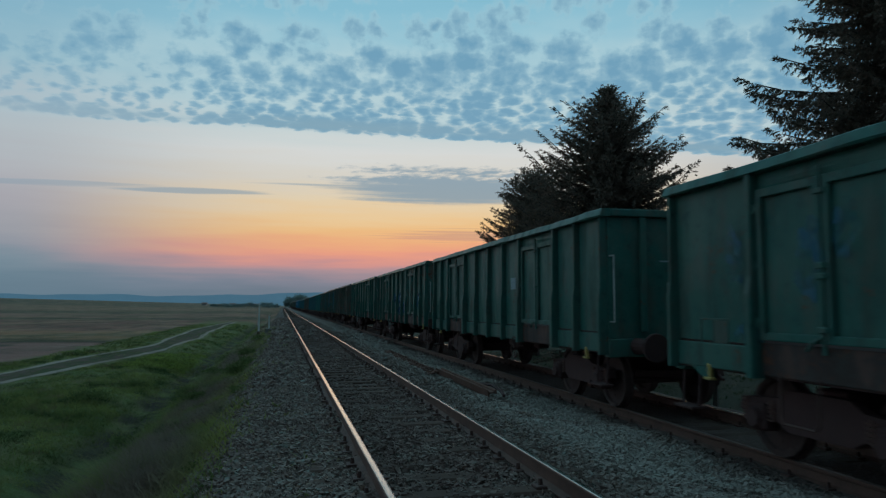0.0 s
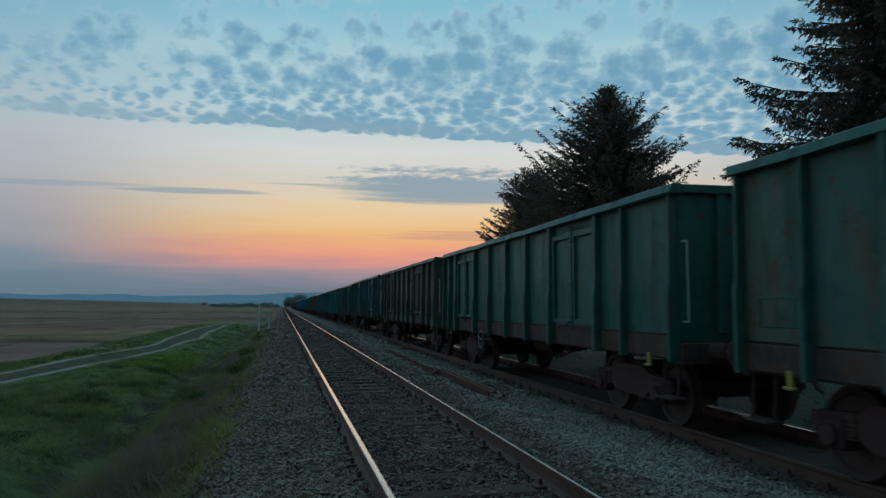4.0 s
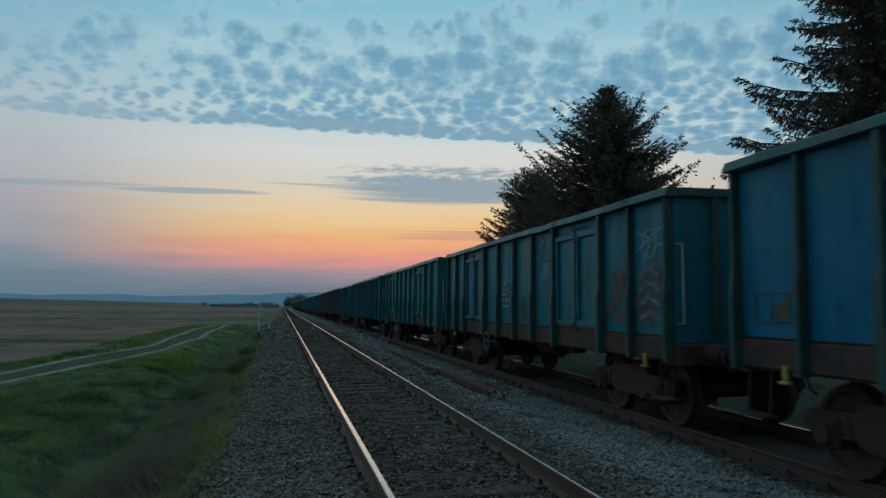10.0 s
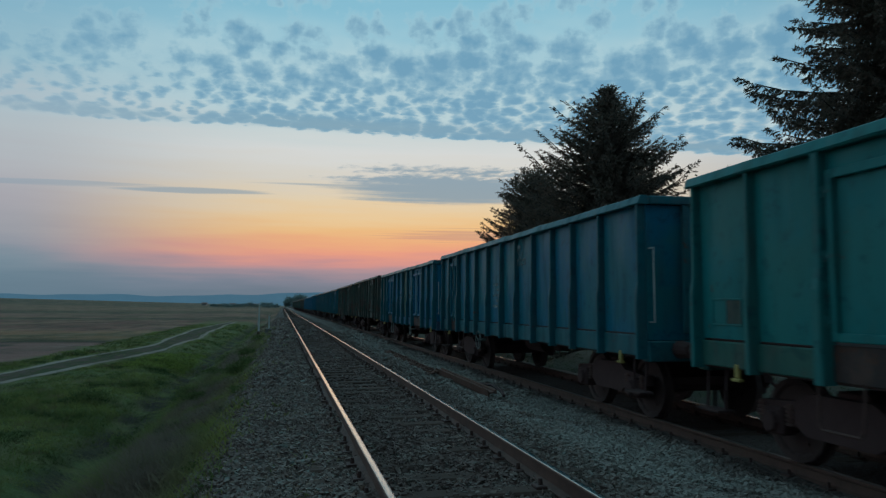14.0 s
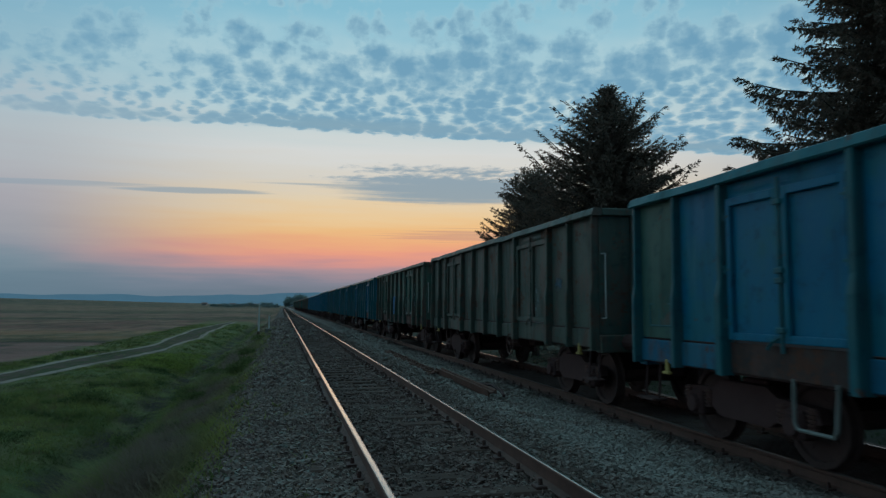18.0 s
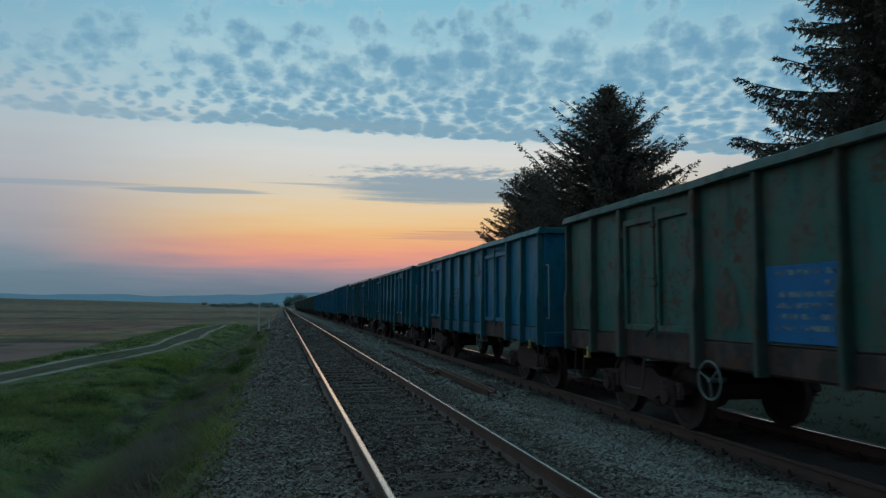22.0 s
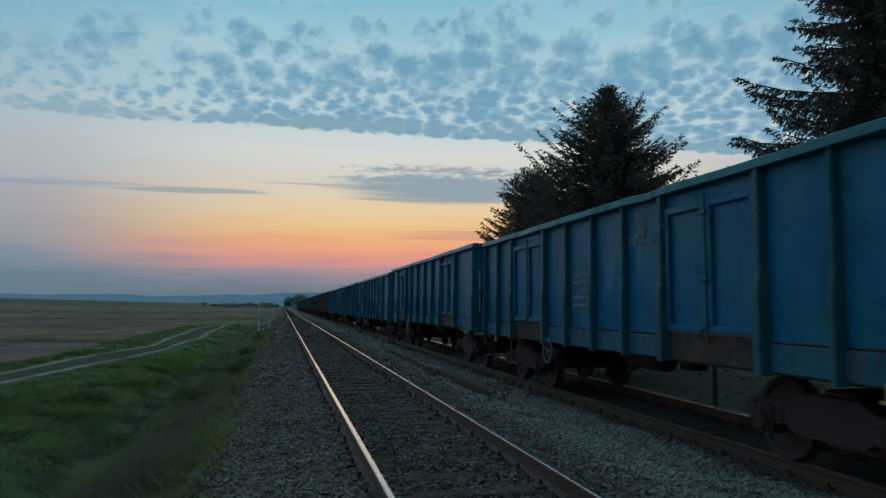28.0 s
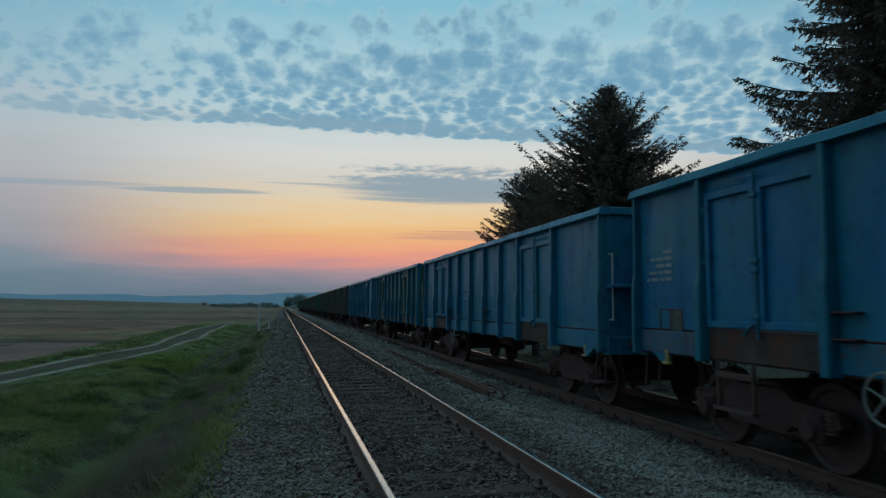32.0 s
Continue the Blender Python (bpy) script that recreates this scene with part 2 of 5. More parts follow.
def thin(name, c0, c1, lo, hi, most, scale=7.0):
    """Worn or sprayed paint, thin and patchy over what lies under it."""
    m = plain(name, c0, c1, scale, 0.7)
    nt = m.node_tree
    tc = nt.nodes.new("ShaderNodeTexCoord")
    nt.links.new(step(nt, grain(nt, tc.outputs["Object"], scale, 5, 0.65), lo, hi, 0.0, most), nt.nodes["Principled BSDF"].inputs["Alpha"])
    return m


MARK = thin("white_lettering", (0.27, 0.37, 0.40), (0.38, 0.48, 0.51), 0.2, 0.42, 0.7, 26)
MARK_DIM = thin("weathered_lettering", (0.26, 0.32, 0.32), (0.36, 0.42, 0.41), 0.28, 0.55, 0.55, 9)
SPRAY_BLUE = thin("blue_spray_paint", (0.003, 0.085, 0.22), (0.008, 0.12, 0.27), 0.36, 0.66, 0.6, 4)
SPRAY_SQUARE = thin("bright_blue_paint", (0.004, 0.13, 0.34), (0.012, 0.18, 0.42), 0.2, 0.45, 0.9, 6)
SPRAY_DIM = thin("faint_blue_spray_paint", (0.006, 0.12, 0.22), (0.015, 0.15, 0.26), 0.42, 0.66, 0.5, 5)
SPRAY_TEAL = thin("teal_spray_paint", (0.01, 0.13, 0.16), (0.03, 0.17, 0.19), 0.3, 0.55, 0.8, 6)
SPRAY_RED = thin("faded_red_spray_paint", (0.20, 0.08, 0.06), (0.27, 0.12, 0.10), 0.35, 0.65, 0.5, 5)
SPRAY_WHITE = thin("white_spray_paint", (0.30, 0.40, 0.43), (0.44, 0.53, 0.55), 0.3, 0.65, 0.6, 9)
YELLOW_THIN = thin("faint_yellow_paint", (0.30, 0.26, 0.08), (0.36, 0.32, 0.12), 0.35, 0.6, 0.5, 9)
CONCRETE = plain("sleeper_concrete", (0.13, 0.125, 0.115), (0.22, 0.21, 0.19), 12, 0.9)
SLEEPER_WOOD = plain("tarred_wood", (0.075, 0.045, 0.036), (0.125, 0.078, 0.062), 9, 0.9, 0.0, 0.4, 0.01, 0.15)
WHITE_POST = plain("white_post_paint", (0.5, 0.52, 0.5), (0.62, 0.64, 0.6), 12, 0.7)

# ballast stones: each its own grey
BALLAST, nt, b, co = material("ballast_stone", 0.85, 0.0, 0.3)
geo = nt.nodes.new("ShaderNodeNewGeometry")
shade = ramp(nt, geo.outputs["Random Per Island"], [(0.0, (0.129, 0.0865, 0.0718)), (0.45, (0.202, 0.147, 0.123)), (0.8, (0.258, 0.193, 0.162)), (0.9, (0.184, 0.189, 0.161)), (0.95, (0.221, 0.129, 0.092)), (1.0, (0.313, 0.262, 0.221))])
sepx = nt.nodes.new("ShaderNodeSeparateXYZ")
nt.links.new(co, sepx.inputs[0])
oily = step(nt, calc(nt, "ABSOLUTE", calc(nt, "SUBTRACT", sepx.outputs[0], 1.56)), 1.1, 0.6, 0.0, 0.9)
stain = calc(nt, "MAXIMUM", step(nt, grain(nt, co, 0.8, 3), 0.42, 0.7, 0.0, 0.5), calc(nt, "MULTIPLY", oily, step(nt, grain(nt, co, 1.7, 4), 0.2, 0.6)))
col = mix(nt, stain, shade, mix(nt, 0.7, shade, (0.098, 0.051, 0.043)))
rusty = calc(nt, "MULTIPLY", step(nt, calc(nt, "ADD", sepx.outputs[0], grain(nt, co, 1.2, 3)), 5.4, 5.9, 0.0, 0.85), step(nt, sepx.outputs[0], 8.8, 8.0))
col = mix(nt, calc(nt, "MULTIPLY", step(nt, sepx.outputs[0], 2.7, 3.6, 0.0, 0.8), step(nt, grain(nt, co, 1.1, 3), 0.25, 0.5)), col, mix(nt, 0.55, shade, (0.43, 0.40, 0.35)))
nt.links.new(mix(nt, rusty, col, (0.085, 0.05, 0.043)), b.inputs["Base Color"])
relief(nt, b, grain(nt, co, 60, 3), 0.3, 0.006)

BED, nt, b, co = material("ballast_bed", 0.95, 0.0, 0.25)
vor = nt.nodes.new("ShaderNodeTexVoronoi")
nt.links.new(co, vor.inputs["Vector"])
vor.inputs["Scale"].default_value = 17
sepc = nt.nodes.new("ShaderNodeSeparateColor")
nt.links.new(vor.outputs["Color"], sepc.inputs[0])
shade = ramp(nt, sepc.outputs[0], [(0.0, (0.0828, 0.0607, 0.0506)), (0.5, (0.175, 0.133, 0.11)), (1.0, (0.285, 0.225, 0.189))])
shade = mix(nt, step(nt, vor.outputs["Distance"], 0.25, 0.75, 0.0, 0.8), shade, (0.03, 0.03, 0.028))
sepx = nt.nodes.new("ShaderNodeSeparateXYZ")
nt.links.new(co, sepx.inputs[0])
oily = step(nt, calc(nt, "ABSOLUTE", calc(nt, "SUBTRACT", sepx.outputs[0], 1.56)), 1.1, 0.6, 0.0, 0.9)
stain = calc(nt, "MAXIMUM", step(nt, grain(nt, co, 0.8, 3), 0.42, 0.7, 0.0, 0.5), calc(nt, "MULTIPLY", oily, step(nt, grain(nt, co, 1.7, 4), 0.2, 0.6)))
col = mix(nt, stain, shade, mix(nt, 0.7, shade, (0.098, 0.051, 0.043)))
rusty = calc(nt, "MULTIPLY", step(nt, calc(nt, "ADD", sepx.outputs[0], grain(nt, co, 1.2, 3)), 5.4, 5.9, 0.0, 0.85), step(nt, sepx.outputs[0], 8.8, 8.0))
col = mix(nt, calc(nt, "MULTIPLY", step(nt, sepx.outputs[0], 2.7, 3.6, 0.0, 0.8), step(nt, grain(nt, co, 1.1, 3), 0.25, 0.5)), col, mix(nt, 0.55, shade, (0.43, 0.40, 0.35)))
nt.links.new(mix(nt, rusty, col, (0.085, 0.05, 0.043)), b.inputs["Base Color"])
relief(nt, b, calc(nt, "SUBTRACT", 1.0, vor.outputs["Distance"]), 1.0, 0.05)

# ground: grass, dry weeds, a rutted dirt road, strip fields further off
GROUND, nt, b, co = material("meadow_and_fields", 0.95, 0.0, 0.2)
sep = nt.nodes.new("ShaderNodeSeparateXYZ")
nt.links.new(co, sep.inputs[0])
gx, gy, _ = sep.outputs
wob = calc(nt, "MULTIPLY", calc(nt, "SUBTRACT", grain(nt, co, 0.25, 4), 0.5), 2.6)
fine, mid, big = grain(nt, co, 9, 5, 0.7), grain(nt, co, 0.9, 4), grain(nt, co, 0.09, 4)
grass = mix(nt, fine, (0.10, 0.10, 0.04), (0.19, 0.18, 0.07))
grass = mix(nt, step(nt, mid, 0.42, 0.7), grass, (0.095, 0.155, 0.04))
weeds = mix(nt, fine, (0.12, 0.08, 0.066), (0.23, 0.16, 0.135))
xw = calc(nt, "ADD", gx, wob)
col = mix(nt, calc(nt, "MULTIPLY", step(nt, xw, -2.8, -2.2), step(nt, xw, 0.1, -0.9, 0.0, 0.9)), grass, weeds)
col = mix(nt, step(nt, mid, 0.55, 0.72, 0.0, 0.5), col, weeds)
damp = calc(nt, "MULTIPLY", step(nt, calc(nt, "ABSOLUTE", calc(nt, "ADD", gx, 3.45)), 0.75, 0.1), step(nt, grain(nt, co, 0.8, 3), 0.34, 0.56))
col = mix(nt, calc(nt, "MULTIPLY", damp, 0.9), col, (0.034, 0.024, 0.022))
soil = mix(nt, fine, (0.075, 0.058, 0.045), (0.15, 0.118, 0.092))
stub = mix(nt, fine, (0.12, 0.095, 0.055), (0.20, 0.155, 0.085))
reach = calc(nt, "ADD", calc(nt, "ADD", gy, calc(nt, "MULTIPLY", gx, 0.18)), calc(nt, "MULTIPLY", calc(nt, "MULTIPLY", calc(nt, "SUBTRACT", grain(nt, co, 0.035, 4), 0.5), 0.5), gy))
away = calc(nt, "DIVIDE", calc(nt, "LOGARITHM", calc(nt, "MAXIMUM", calc(nt, "DIVIDE", reach, 20.0), 1.0), 10.0), 1.8, clamp=True)
FIELD = [(20, (0.276, 0.198, 0.158)), (46, (0.290, 0.204, 0.163)), (48, (0.04, 0.052, 0.022)), (51, (0.06, 0.075, 0.03)), (53, (0.290, 0.210, 0.095)), (70, (0.304, 0.210, 0.105)), (75, (0.235, 0.138, 0.100)), (118, (0.228, 0.138, 0.100)),
         (122, (0.069, 0.072, 0.042)), (146, (0.083, 0.084, 0.047)), (150, (0.276, 0.180, 0.131)), (215, (0.235, 0.162, 0.110)), (222, (0.076, 0.084, 0.053)), (310, (0.110, 0.102, 0.058)), (330, (0.262, 0.186, 0.126)), (500, (0.221, 0.174, 0.105)), (560, (0.097, 0.108, 0.074)), (1200, (0.138, 0.126, 0.095))]
strips = ramp(nt, away, [(math.log10(d / 20) / 1.8, (1.08 * c[0], 0.72 * c[1], 0.77 * c[2])) for d, c in FIELD])
strips = mix(nt, calc(nt, "MULTIPLY", fine, 0.55), strips, mix(nt, 0.5, strips, mix(nt, big, soil, stub)))
strips = mix(nt, step(nt, grain(nt, stretch(nt, co, 0.06, 0.09, 0.1), 1.0, 4), 0.42, 0.68, 0.0, 0.35), strips, (0.075, 0.085, 0.04))
mott = grain(nt, stretch(nt, co, 0.11, 0.07, 0.1, 4.0), 1.0, 5, 0.6)
strips = mix(nt, step(nt, mott, 0.46, 0.62, 0.0, 0.5), strips, (0.36, 0.23, 0.135))
strips = mix(nt, step(nt, grain(nt, stretch(nt, co, 0.24, 0.16, 0.1, 8.0), 1.0, 5, 0.6), 0.52, 0.66, 0.0, 0.55), strips, (0.06, 0.07, 0.03))
furrow = nt.nodes.new("ShaderNodeCombineXYZ")  # furrows and swathes along the strips
nt.links.new(calc(nt, "MULTIPLY", gx, 0.035), furrow.inputs[0])
nt.links.new(calc(nt, "MULTIPLY", away, 26.0), furrow.inputs[1])
lines = grain(nt, furrow.outputs[0], 1.0, 5, 0.65)
strips = mix(nt, step(nt, lines, 0.52, 0.66, 0.0, 0.6), strips, (0.075, 0.075, 0.036))
strips = mix(nt, step(nt, lines, 0.43, 0.30, 0.0, 0.4), strips, (0.27, 0.18, 0.135))
clods = grain(nt, stretch(nt, co, 0.45, 0.12, 0.1, 2.0), 1.0, 6, 0.75)
strips = mix(nt, step(nt, clods, 0.50, 0.66, 0.0, 0.7), strips, (0.05, 0.052, 0.03))
strips = mix(nt, step(nt, clods, 0.46, 0.32, 0.0, 0.55), strips, (0.30, 0.19, 0.15))
tufts = grain(nt, stretch(nt, co, 0.16, 0.04, 0.1, 5.0), 1.0, 5, 0.7)
strips = mix(nt, step(nt, tufts, 0.56, 0.68, 0.0, 0.6), strips, (0.085, 0.115, 0.038))
infield = calc(nt, "MAXIMUM", step(nt, calc(nt, "ADD", xw, calc(nt, "MULTIPLY", wob, 0.5)), -10.4, -11.6), step(nt, gy, 95, 130))
col = mix(nt, infield, col, strips)
# beyond the train the ground colour is darkened for the trees' shade
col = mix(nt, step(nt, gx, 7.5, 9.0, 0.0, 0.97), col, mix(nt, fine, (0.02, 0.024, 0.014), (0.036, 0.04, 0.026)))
nt.links.new(col, b.inputs["Base Color"])
relief(nt, b, calc(nt, "ADD", fine, mid), 1.0, 0.12)
ROAD = plain("dry_dirt_ruts", (0.20, 0.15, 0.115), (0.34, 0.26, 0.20), 5, 0.95, 0, 0.4, 0.03)

ROAD_MID, nt, b, co = material("worn_road_grass", 0.95, 0.0, 0.1)
worn = grain(nt, stretch(nt, co, 1.3, 0.3, 1.0), 1.0, 6, 0.75)
nt.links.new(mix(nt, step(nt, worn, 0.44, 0.56), mix(nt, grain(nt, co, 8, 4), (0.03, 0.04, 0.016), (0.065, 0.08, 0.03)), mix(nt, grain(nt, co, 8, 4), (0.06, 0.042, 0.032), (0.13, 0.088, 0.066))), b.inputs["Base Color"])
relief(nt, b, worn, 0.6, 0.06)

BLADE, nt, b, co = material("grass_blades", 0.85, 0.0, 0.1)
geo = nt.nodes.new("ShaderNodeNewGeometry")
patch = grain(nt, co, 0.45, 3)
green = ramp(nt, geo.outputs["Random Per Island"], [(0, (0.12, 0.148, 0.046)), (0.6, (0.15, 0.178, 0.054)), (1, (0.195, 0.21, 0.072))])
dry = ramp(nt, geo.outputs["Random Per Island"], [(0, (0.18, 0.122, 0.105)), (1, (0.27, 0.185, 0.165))])
sep = nt.nodes.new("ShaderNodeSeparateXYZ")
nt.links.new(co, sep.inputs[0])
strip = calc(nt, "MULTIPLY", step(nt, sep.outputs[0], -2.8, -2.3), step(nt, sep.outputs[0], -0.7, -1.6))
green = mix(nt, step(nt, grain(nt, co, 0.7, 3), 0.40, 0.66, 0.0, 0.8), green, (0.26, 0.27, 0.085))
green = mix(nt, step(nt, grain(nt, stretch(nt, co, 1.0, 0.6, 1.0), 0.95, 5, 0.65), 0.49, 0.59, 0.0, 0.85), green, (0.045, 0.075, 0.026))
green = mix(nt, step(nt, grain(nt, stretch(nt, co, 1.0, 0.6, 1.0, 6.0), 1.2, 5, 0.65), 0.55, 0.64, 0.0, 0.7), green, (0.20, 0.135, 0.085))
green = mix(nt, calc(nt, "MULTIPLY", step(nt, sep.outputs[0], -1.9, -1.2), step(nt, grain(nt, co, 1.4, 3), 0.4, 0.58, 0.0, 0.8)), green, (0.27, 0.26, 0.075))
nt.links.new(mix(nt, calc(nt, "MAXIMUM", calc(nt, "MULTIPLY", strip, step(nt, patch, 0.34, 0.52, 0.0, 0.8)), step(nt, patch, 0.62, 0.72, 0, 0.7)), green, dry), b.inputs["Base Color"])

FRESH, nt, b, co = material("fresh_grass_blades", 0.85, 0.0, 0.1)
geo = nt.nodes.new("ShaderNodeNewGeometry")
nt.links.new(ramp(nt, geo.outputs["Random Per Island"], [(0, (0.19, 0.23, 0.05)), (1, (0.30, 0.34, 0.075))]), b.inputs["Base Color"])

NEEDLE, nt, b, co = material("spruce_needles", 0.75, 0.0, 0.25)
geo = nt.nodes.new("ShaderNodeNewGeometry")
nt.links.new(ramp(nt, geo.outputs["Random Per Island"], [(0, (0.13, 0.10, 0.08)), (0.7, (0.17, 0.135, 0.105)), (1, (0.235, 0.15, 0.12))]), b.inputs["Base Color"])
BARK = plain("bark", (0.04, 0.03, 0.024), (0.09, 0.07, 0.055), 14, 0.9, 0, 0.8, 0.02)
LEAF, nt, b, co = material("broad_leaves", 0.75, 0.0, 0.25)
geo = nt.nodes.new("ShaderNodeNewGeometry")
nt.links.new(ramp(nt, geo.outputs["Random Per Island"], [(0, (0.03, 0.05, 0.02)), (1, (0.07, 0.09, 0.04))]), b.inputs["Base Color"])

WEED, nt, b, co = material("weed_leaves", 0.8, 0.0, 0.2)
geo = nt.nodes.new("ShaderNodeNewGeometry")
nt.links.new(ramp(nt, geo.outputs["Random Per Island"], [(0, (0.09, 0.12, 0.042)), (1, (0.14, 0.17, 0.06))]), b.inputs["Base Color"])

for leaf_mat, share in ((BLADE, 0.5), (FRESH, 0.5), (NEEDLE, 0.45), (LEAF, 0.4), (WEED, 0.5)):
    sheer(leaf_mat, share)

# clouds: a thin sheet of broken cells with bars of cloud behind it, lit from under the horizon
CLOUD_H = 300.0
CLOUD = bpy.data.materials.new("cloud_sheet")
CLOUD.use_nodes = True
nt = CLOUD.node_tree
nt.nodes.clear()
out = nt.nodes.new("ShaderNodeOutputMaterial")
tc = nt.nodes.new("ShaderNodeTexCoord")
co = tc.outputs["Object"]
sep = nt.nodes.new("ShaderNodeSeparateXYZ")
nt.links.new(co, sep.inputs[0])
cx, cy, _ = sep.outputs
n_big = grain(nt, co, 0.006, 3)
n_edge = calc(nt, "MULTIPLY", calc(nt, "SUBTRACT", n_big, 0.5), 260)
far_edge = calc(nt, "SUBTRACT", calc(nt, "ADD", cy, calc(nt, "MULTIPLY", n_edge, 0.10)), calc(nt, "MULTIPLY_ADD", cx, 0.02, 1222.0))
near_edge = calc(nt, "ADD", calc(nt, "SQRT", calc(nt, "ADD", calc(nt, "MULTIPLY", cx, cx), calc(nt, "MULTIPLY", cy, cy))), n_edge)
band = calc(nt, "MULTIPLY", step(nt, far_edge, 60.0, -60.0), step(nt, near_edge, 690.0, 900.0))
range_m = calc(nt, "SQRT", calc(nt, "ADD", calc(nt, "MULTIPLY", cx, cx), calc(nt, "MULTIPLY", cy, cy)))
fan = nt.nodes.new("ShaderNodeCombineXYZ")  # the cells line up with the wind, which blows along the line of sight
nt.links.new(calc(nt, "MULTIPLY", calc(nt, "ARCTAN2", cx, cy), 950.0), fan.inputs[0])
nt.links.new(range_m, fan.inputs[1])
co = fan.outputs[0]
warpn = nt.nodes.new("ShaderNodeTexNoise")
nt.links.new(co, warpn.inputs["Vector"])
warpn.inputs["Scale"].default_value, warpn.inputs["Detail"].default_value = 0.03, 3
bend = nt.nodes.new("ShaderNodeVectorMath")
bend.operation = "MULTIPLY_ADD"
nt.links.new(warpn.outputs["Color"], bend.inputs[0])
bend.inputs[1].default_value = (22, 64, 0)
nt.links.new(co, bend.inputs[2])


def puffs(sx, sy):
    v = nt.nodes.new("ShaderNodeTexVoronoi")
    v.voronoi_dimensions, v.feature = "2D", "F1"
    nt.links.new(stretch(nt, bend.outputs[0], sx, sy, 0.0), v.inputs["Vector"])
    v.inputs["Scale"].default_value = 1.0
    return calc(nt, "SUBTRACT", 1.0, v.outputs["Distance"])


near = step(nt, range_m, 1060.0, 850.0)  # the cells shrink with distance
big_c, mid_c, small_c = puffs(0.026, 0.0115), puffs(0.054, 0.019), puffs(0.085, 0.029)
cells = calc(nt, "ADD", calc(nt, "MULTIPLY", big_c, near), calc(nt, "MULTIPLY", mid_c, calc(nt, "SUBTRACT", 1.0, near)))
cells = calc(nt, "ADD", calc(nt, "MULTIPLY", cells, 0.82), calc(nt, "MULTIPLY", small_c, 0.18))
fluff = calc(nt, "SUBTRACT", grain(nt, stretch(nt, co, 0.05, 0.019, 0.1), 1.0, 5, 0.62), 0.5)
blotch = calc(nt, "SUBTRACT", grain(nt, stretch(nt, co, 0.010, 0.0065, 0.01, 3.0), 1.0, 3), 0.5)
dens = calc(nt, "ADD", cells, calc(nt, "ADD", calc(nt, "MULTIPLY", fluff, 0.8), calc(nt, "MULTIPLY", blotch, 0.8)))
dens = calc(nt, "ADD", dens, step(nt, cx, -420.0, 260.0, -0.06, 0.16))
dens = calc(nt, "ADD", dens, calc(nt, "MULTIPLY", calc(nt, "SUBTRACT", band, 1.0), 0.33))
bank_n = grain(nt, stretch(nt, co, 0.004, 0.02, 0.01, 9.0), 1.0, 3)
bank = calc(nt, "MULTIPLY", step(nt, calc(nt, "ABSOLUTE", calc(nt, "ADD", far_edge, 22.0)), 80.0, 0.0, 0.0, 0.62), calc(nt, "MULTIPLY", bank_n, step(nt, cx, -420.0, 160.0, 0.75, 1.0)))
dens = calc(nt, "ADD", calc(nt, "ADD", dens, bank), step(nt, far_edge, -10.0, 60.0, 0.0, -0.8))
cover = calc(nt, "MULTIPLY", step(nt, dens, 0.29, 0.76), step(nt, cx, -560.0, 0.0, 0.45, 1.0))
veil = calc(nt, "MULTIPLY", calc(nt, "MULTIPLY", band, step(nt, blotch, -0.2, 0.1, 0.35, 0.75)), step(nt, cx, -480.0, 100.0, 0.05, 1.0))
tone = mix(nt, step(nt, dens, 0.34, 0.68), lin(192, 209, 211), lin(142, 175, 191))
tone = mix(nt, step(nt, dens, 0.60, 1.0), tone, lin(114, 156, 180))
shelf_n = step(nt, grain(nt, stretch(nt, tc.outputs["Object"], 0.0045, 0.012, 0.01, 2.0), 1.0, 4), 0.3, 0.62, 0.45, 1.0)
shelf_e = calc(nt, "ADD", far_edge, calc(nt, "MULTIPLY", calc(nt, "SUBTRACT", grain(nt, stretch(nt, tc.outputs["Object"], 0.012, 0.03, 0.01), 1.0, 4), 0.5), 50.0))
shelf = calc(nt, "MULTIPLY", calc(nt, "MULTIPLY", step(nt, shelf_e, 34.0, -34.0), step(nt, shelf_e, -125.0, -30.0)), calc(nt, "MULTIPLY", shelf_n, step(nt, cx, -620.0, 100.0, 0.5, 1.0)))
cover = calc(nt, "MAXIMUM", calc(nt, "MULTIPLY", cover, 0.92), calc(nt, "MAXIMUM", veil, calc(nt, "MULTIPLY", shelf, 0.85)))
tone = mix(nt, calc(nt, "MULTIPLY", shelf, 0.92), tone, lin(132, 161, 176))
# long bars low over the horizon
bars = grain(nt, stretch(nt, tc.outputs["Object"], 0.0016, 0.011, 0.01, 5.3, 1.7), 1.0, 5, 0.55)


def oval(x0, y0, rx, ry):
    """1 at the middle of an oval on the sheet, 0 outside."""
    u = calc(nt, "DIVIDE", calc(nt, "SUBTRACT", cx, x0), rx)
    w = calc(nt, "DIVIDE", calc(nt, "SUBTRACT", cy, y0), ry)
    return calc(nt, "SUBTRACT", 1.0, calc(nt, "ADD", calc(nt, "MULTIPLY", u, u), calc(nt, "MULTIPLY", w, w)))


lumps = calc(nt, "MULTIPLY", calc(nt, "SUBTRACT", grain(nt, stretch(nt, tc.outputs["Object"], 0.028, 0.02, 0.1, 7.0), 1.0, 4, 0.6), 0.5), step(nt, cy, 1800.0, 1620.0, 0.3, 2.2))
b1 = step(nt, calc(nt, "ADD", oval(440, 1800, 400, 330), calc(nt, "ADD", calc(nt, "MULTIPLY", calc(nt, "SUBTRACT", bars, 0.5), 1.7), lumps)), 0.0, 0.8)
b2 = step(nt, calc(nt, "ADD", oval(-215, 1950, 230, 66), calc(nt, "MULTIPLY", calc(nt, "SUBTRACT", bars, 0.5), 3.0)), 0.1, 0.9, 0.0, 0.75)
